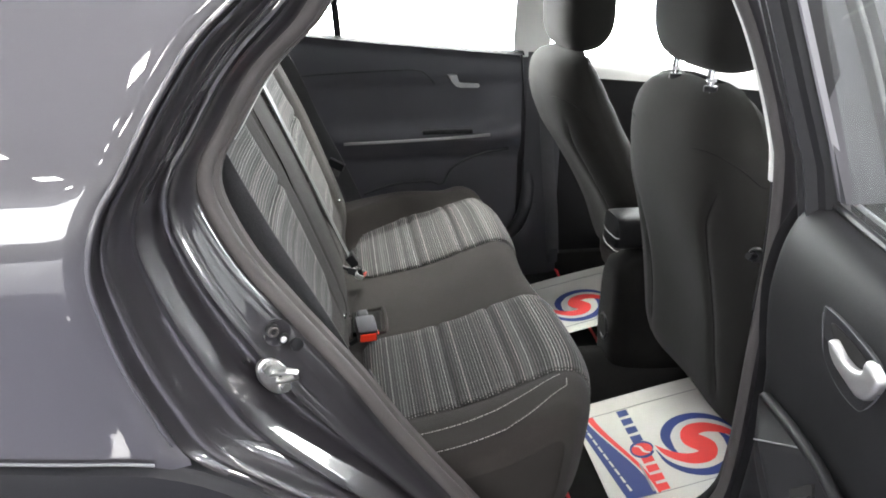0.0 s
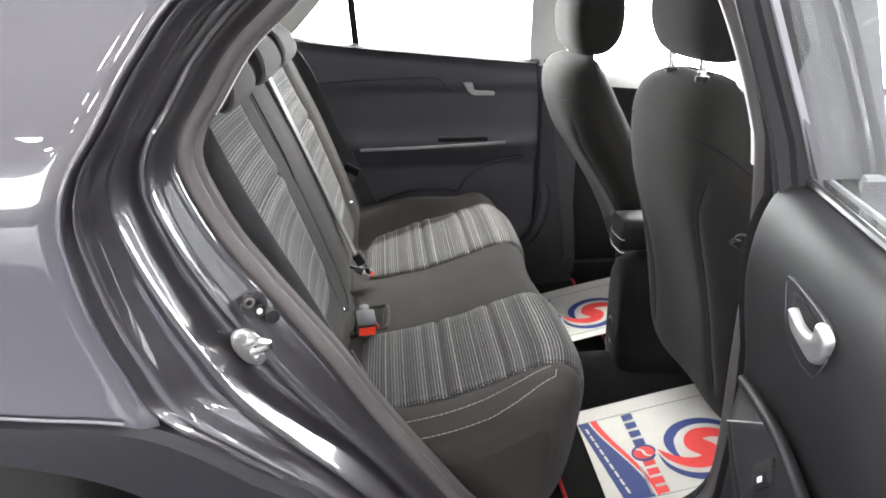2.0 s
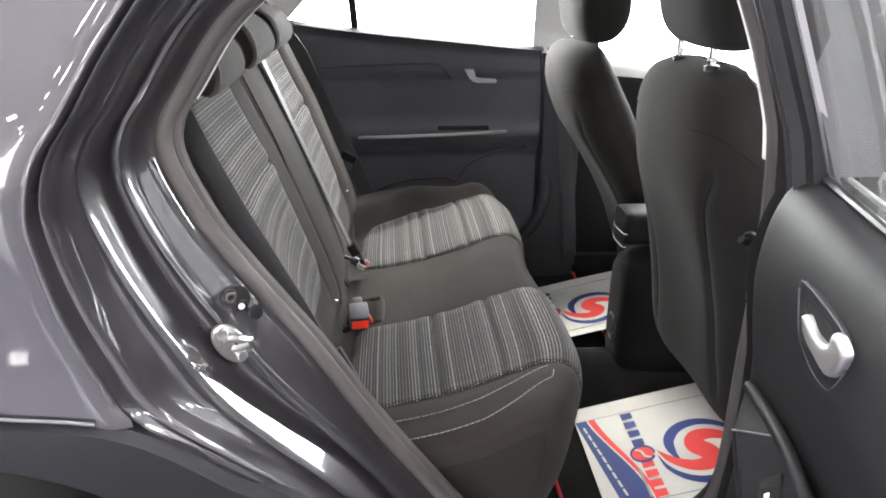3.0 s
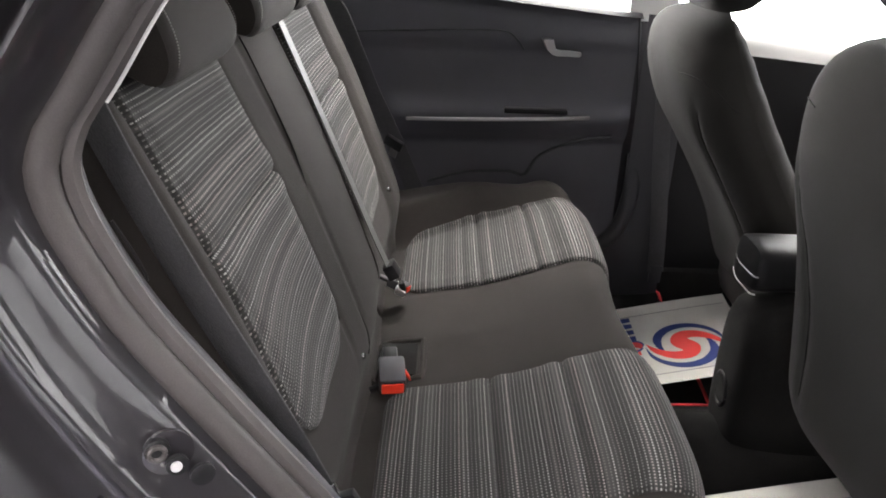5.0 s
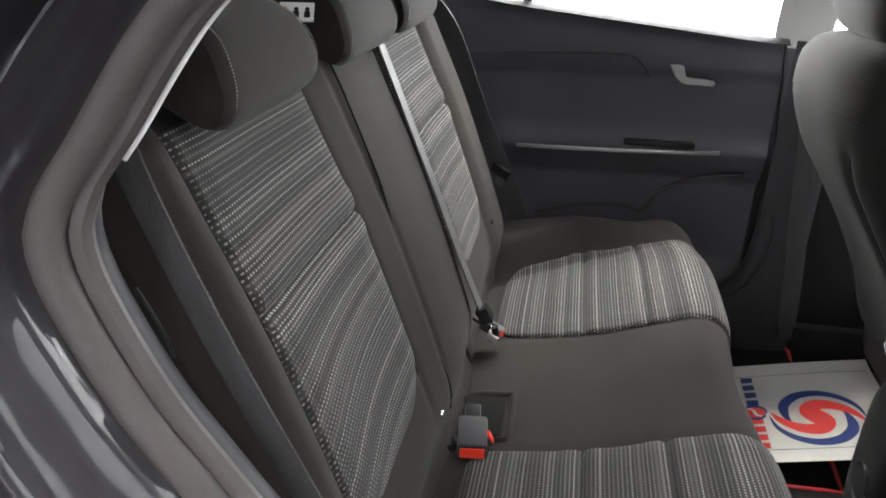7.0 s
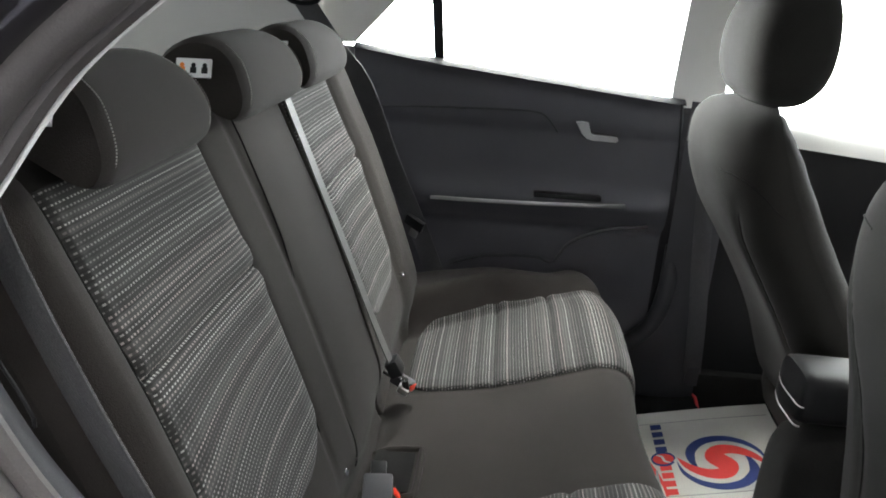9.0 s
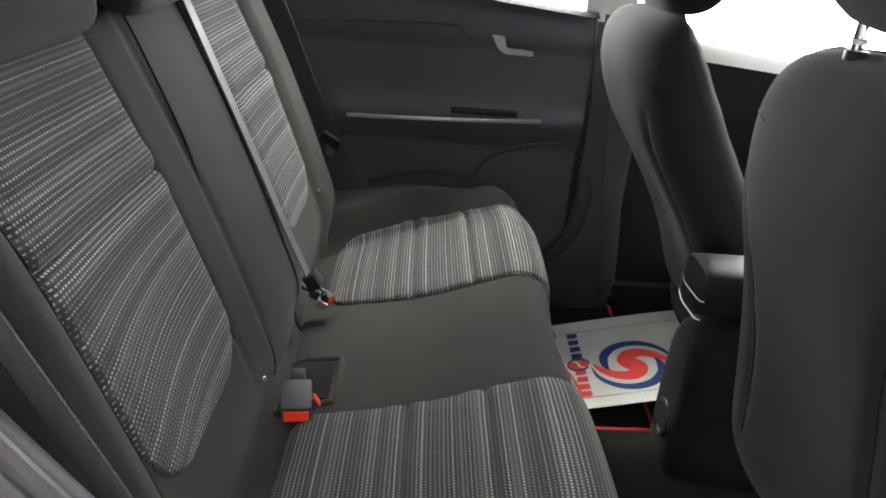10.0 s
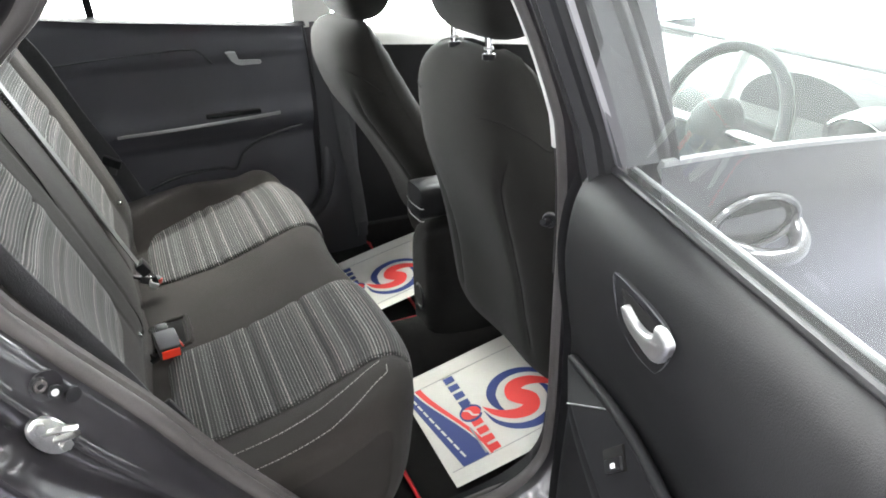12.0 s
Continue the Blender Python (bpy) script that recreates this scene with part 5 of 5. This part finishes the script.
part("side_vent", loft([[(1.47 + d, -0.56 + 0.085 * k * math.cos(t), 1.035 + 0.05 * k * math.sin(t)) for t in np.linspace(0, 2 * math.pi, 28, endpoint=False)] for d, k in ((0.09, 1.1), (0.02, 1.0), (0.0, 0.92), (0.005, 0.8), (0.03, 0.75))]), BLACK, dash, "black air vent at the end of the dashboard")
part("vent_rim", tube([(1.468, -0.56 + 0.072 * math.cos(t), 1.035 + 0.042 * math.sin(t)) for t in np.linspace(0.3, 2.8, 20)], 0.003, 8), CHROME, dash, "bright arc on the vent")
wheel_thing = thing("steering_wheel", (1.42, -0.335, 1.0), "dark steering wheel with spokes and centre pad", "steering wheel")
WM = pose(1.30, -0.335, 1.03, 0, -68, 0)
part("rim", tube([WM @ Vector((0.185 * math.cos(t), 0.185 * math.sin(t), 0)) for t in np.linspace(0, 2 * math.pi, 48, endpoint=False)], 0.0155, 10, True), BLACK, wheel_thing)
part("centre_pad", disc(WM @ Vector((0, 0, -0.01)), WM.to_3x3() @ Vector((0, 0, 1)), 0.075, 0.04, taper=0.8), PLASTIC, wheel_thing)
for a in (0, 180, 270):
    part("spoke", tube([WM @ Vector((0.06 * math.cos(radians(a + 90)), 0.06 * math.sin(radians(a + 90)), 0.008)), WM @ Vector((0.18 * math.cos(radians(a + 90)), 0.18 * math.sin(radians(a + 90)), 0))], 0.017, 8, flat=0.5), SATIN, wheel_thing)
part("column", tube([WM @ Vector((0, 0, -0.02)), WM @ Vector((0, 0, -0.25))], 0.045, 14), BLACK, wheel_thing)
rear_mirror = thing("inside_mirror", (1.45, 0.1, 1.36), "black-backed inside mirror on the windscreen", "mirror")
part("housing", box((1.44, -0.03, 1.325), (1.475, 0.23, 1.395), 0.016, segments=3), BLACK, rear_mirror)
part("stem", tube([(1.47, 0.1, 1.37), (1.50, 0.1, 1.40), (1.53, 0.1, 1.41)], 0.012, 8), BLACK, rear_mirror)


# ---- mats on the floor ----
def floor_mat(name, y0, y1, x1=0.99, z=0.352):
    t = thing(name, (0.75, (y0 + y1) / 2, 0.35), "black carpet car mat with a red bound edge", "car mat", "car mats")
    ring = [(0.50, y0 + 0.03), (0.52, y0), (x1 - 0.04, y0), (x1, y0 + 0.04), (x1, y1 - 0.04), (x1 - 0.04, y1), (0.52, y1), (0.50, y1 - 0.03)]
    pts = spline(ring, 80, True)
    rise = lambda y: z + 0.040 * smooth((y - 0.655) / 0.08)
    part("mat_body", loft([[(x, y, rise(y) + h) for x, y in pts] for h in (0, 0.006)]), CARPET, t)
    part("binding", tube([(x, y, rise(y) + 0.005) for x, y in pts], 0.0045, 8, True), REDCORD, t, "red bound edge")


floor_mat("car_mat", -0.60, -0.10)
floor_mat("car_mat", 0.24, 0.738, 0.79, 0.352)


def arc(r0, r1, a0, a1, cx=0.0, cy=0.0, n=26, sharp=1.0):
    """A comet-shaped crescent: broad in its run, pointed at its end."""
    outer, inner = [], []
    for t in np.linspace(0, 1, n):
        a = radians(a0 + (a1 - a0) * t)
        w = math.sin(math.pi * min(t * 0.62 + 0.06, 1)) ** 0.8 * (1 - t**3) if sharp else 1
        mid = (r0 + r1) / 2
        outer.append((cx + (mid + (r1 - r0) / 2 * w) * math.cos(a), cy + (mid + (r1 - r0) / 2 * w) * math.sin(a)))
        inner.append((cx + (mid - (r1 - r0) / 2 * w) * math.cos(a), cy + (mid - (r1 - r0) / 2 * w) * math.sin(a)))
    return outer + inner[::-1]


def strip(points, w):
    """A band of changing width along points."""
    pts = spline(points, 30)
    out, back = [], []
    for i, p in enumerate(pts):
        d = pts[min(i + 1, 29)] - pts[max(i - 1, 0)]
        d = np.array((-d[1], d[0])) / (np.linalg.norm(d) + 1e-9)
        ww = float(np.interp(i / 29, np.linspace(0, 1, len(w)), w))
        out.append(tuple(p + d * ww)), back.append(tuple(p - d * ww))
    return out + back[::-1]


def paper_mat(m):
    """Printed paper; x runs forward in the car and y across it."""
    t = thing("paper_mat", m.translation, "white printed paper floor mat with blue and red swirl", "paper mat", "paper mats")
    L, W = 0.40, 0.37

    def sheet(u, v):
        return m @ Vector((u, v, 0.003 * math.sin(9 * u + 4 * v) + 0.006 * smooth((v - 0.13) / 0.06) + 0.006 * smooth((-0.14 - v) / 0.05)))

    def laid(u, v, lift=0.0009):
        p = sheet(u, v)
        return p + m.to_3x3() @ Vector((0, 0, lift))

    part("sheet", grid(sheet, np.linspace(-L / 2, L / 2, 40), np.linspace(-W / 2, W / 2, 40)), PAPER, t)

    def printed(name, outline, mat, lift, label=""):
        bm = bmesh.new()
        verts = [bm.verts.new(laid(x, y, lift)) for x, y in outline]
        f = bm.faces.new(verts)
        bmesh.ops.triangulate(bm, faces=[f])
        return part(name, bm, mat, t, label)

    for side in (-0.138, 0.142):
        part("fold_line", tube([laid(u, side, 0.0006) for u in np.linspace(-0.19, 0.19, 20)], 0.0007, 5), INKGREY, t)
    cx, cy, r = 0.046, -0.03, 0.098
    for turn in (0, 180):

        def polar(points):
            return [(cx + r * q * math.cos(radians(a + turn)), cy + r * q * math.sin(radians(a + turn))) for a, q in points]

        printed("swirl_arm", strip(polar([(200, 0.60), (170, 0.66), (140, 0.79), (110, 0.88), (80, 0.91), (50, 0.92), (20, 0.95), (-8, 1.0)]), [r * w for w in (0.02, 0.10, 0.13, 0.125, 0.105, 0.08, 0.05, 0.004)]), INKBLUE, 0.0010, "printed blue crescent")
        printed("swirl_core", strip(polar([(300, 0.12), (120, 0.20), (90, 0.42), (55, 0.52), (25, 0.64), (3, 0.80), (-16, 1.0)]), [r * w for w in (0.22, 0.24, 0.20, 0.16, 0.12, 0.08, 0.004)]), INKRED, 0.0012 + 0.0002 * (turn > 0), "printed red swirl")
    # a word and an address as bars
    for k in range(4):
        y = 0.138 - 0.031 * k
        printed("print_bar", [(-0.092, y), (-0.092, y - 0.023), (-0.066, y - 0.022), (-0.066, y - 0.001)], INKBLUE, 0.001)
        y = -0.026 - 0.029 * k
        printed("print_bar", [(-0.092, y), (-0.092, y - 0.022), (-0.066, y - 0.021), (-0.066, y - 0.001)], INKRED, 0.001)
    printed("small_swirl", [(-0.08 + 0.024 * math.cos(a), -0.004 + 0.02 * math.sin(a)) for a in np.linspace(0, 2 * math.pi, 20, endpoint=False)], INKRED, 0.0014)
    printed("small_swirl_gap", strip([(-0.094, 0.012), (-0.082, 0.004), (-0.078, -0.012), (-0.066, -0.020)], (0.002, 0.003, 0.003, 0.002)), PAPER, 0.0018)
    printed("small_swirl_ring", arc(0.024, 0.028, 0, 330, -0.08, -0.004, sharp=0), INKBLUE, 0.0011)
    printed("tag_line", [(-0.104, -0.045), (-0.104, -0.13), (-0.099, -0.13), (-0.099, -0.045)], INKGREY, 0.001)
    ws = np.linspace(0, 1, 26)
    front = [(-0.172 + 0.078 * smooth(0.12 + 0.88 * w) - 0.004, 0.142 - 0.28 * w) for w in ws]
    rear = [(-0.199 + 0.036 * w, 0.142 - 0.28 * w) for w in ws]
    printed("blue_band", front + rear[::-1], INKBLUE, 0.0009, "printed blue band")
    printed("red_line", [(x + 0.020 - 0.010 * w, y) for (x, y), w in zip(front, ws)] + [(x + 0.004, y) for x, y in front[::-1]], INKRED, 0.0009, "printed red wave")
    for k in range(9):
        w0, w1 = 0.08 + 0.095 * k, 0.08 + 0.095 * k + 0.075
        mid = lambda w: -0.190 + 0.036 * w + 0.008 * w
        y = lambda w: 0.142 - 0.28 * w
        printed("address_bar", [(mid(w0), y(w0)), (mid(w1), y(w1)), (mid(w1) + 0.005, y(w1)), (mid(w0) + 0.005, y(w0))], PAPER, 0.0013)
    return t


paper_mat(pose(0.774, -0.306, 0.423, 3.4, -12.3, -0.7))
paper_mat(pose(0.730, 0.450, 0.402, 0, -13, -2))
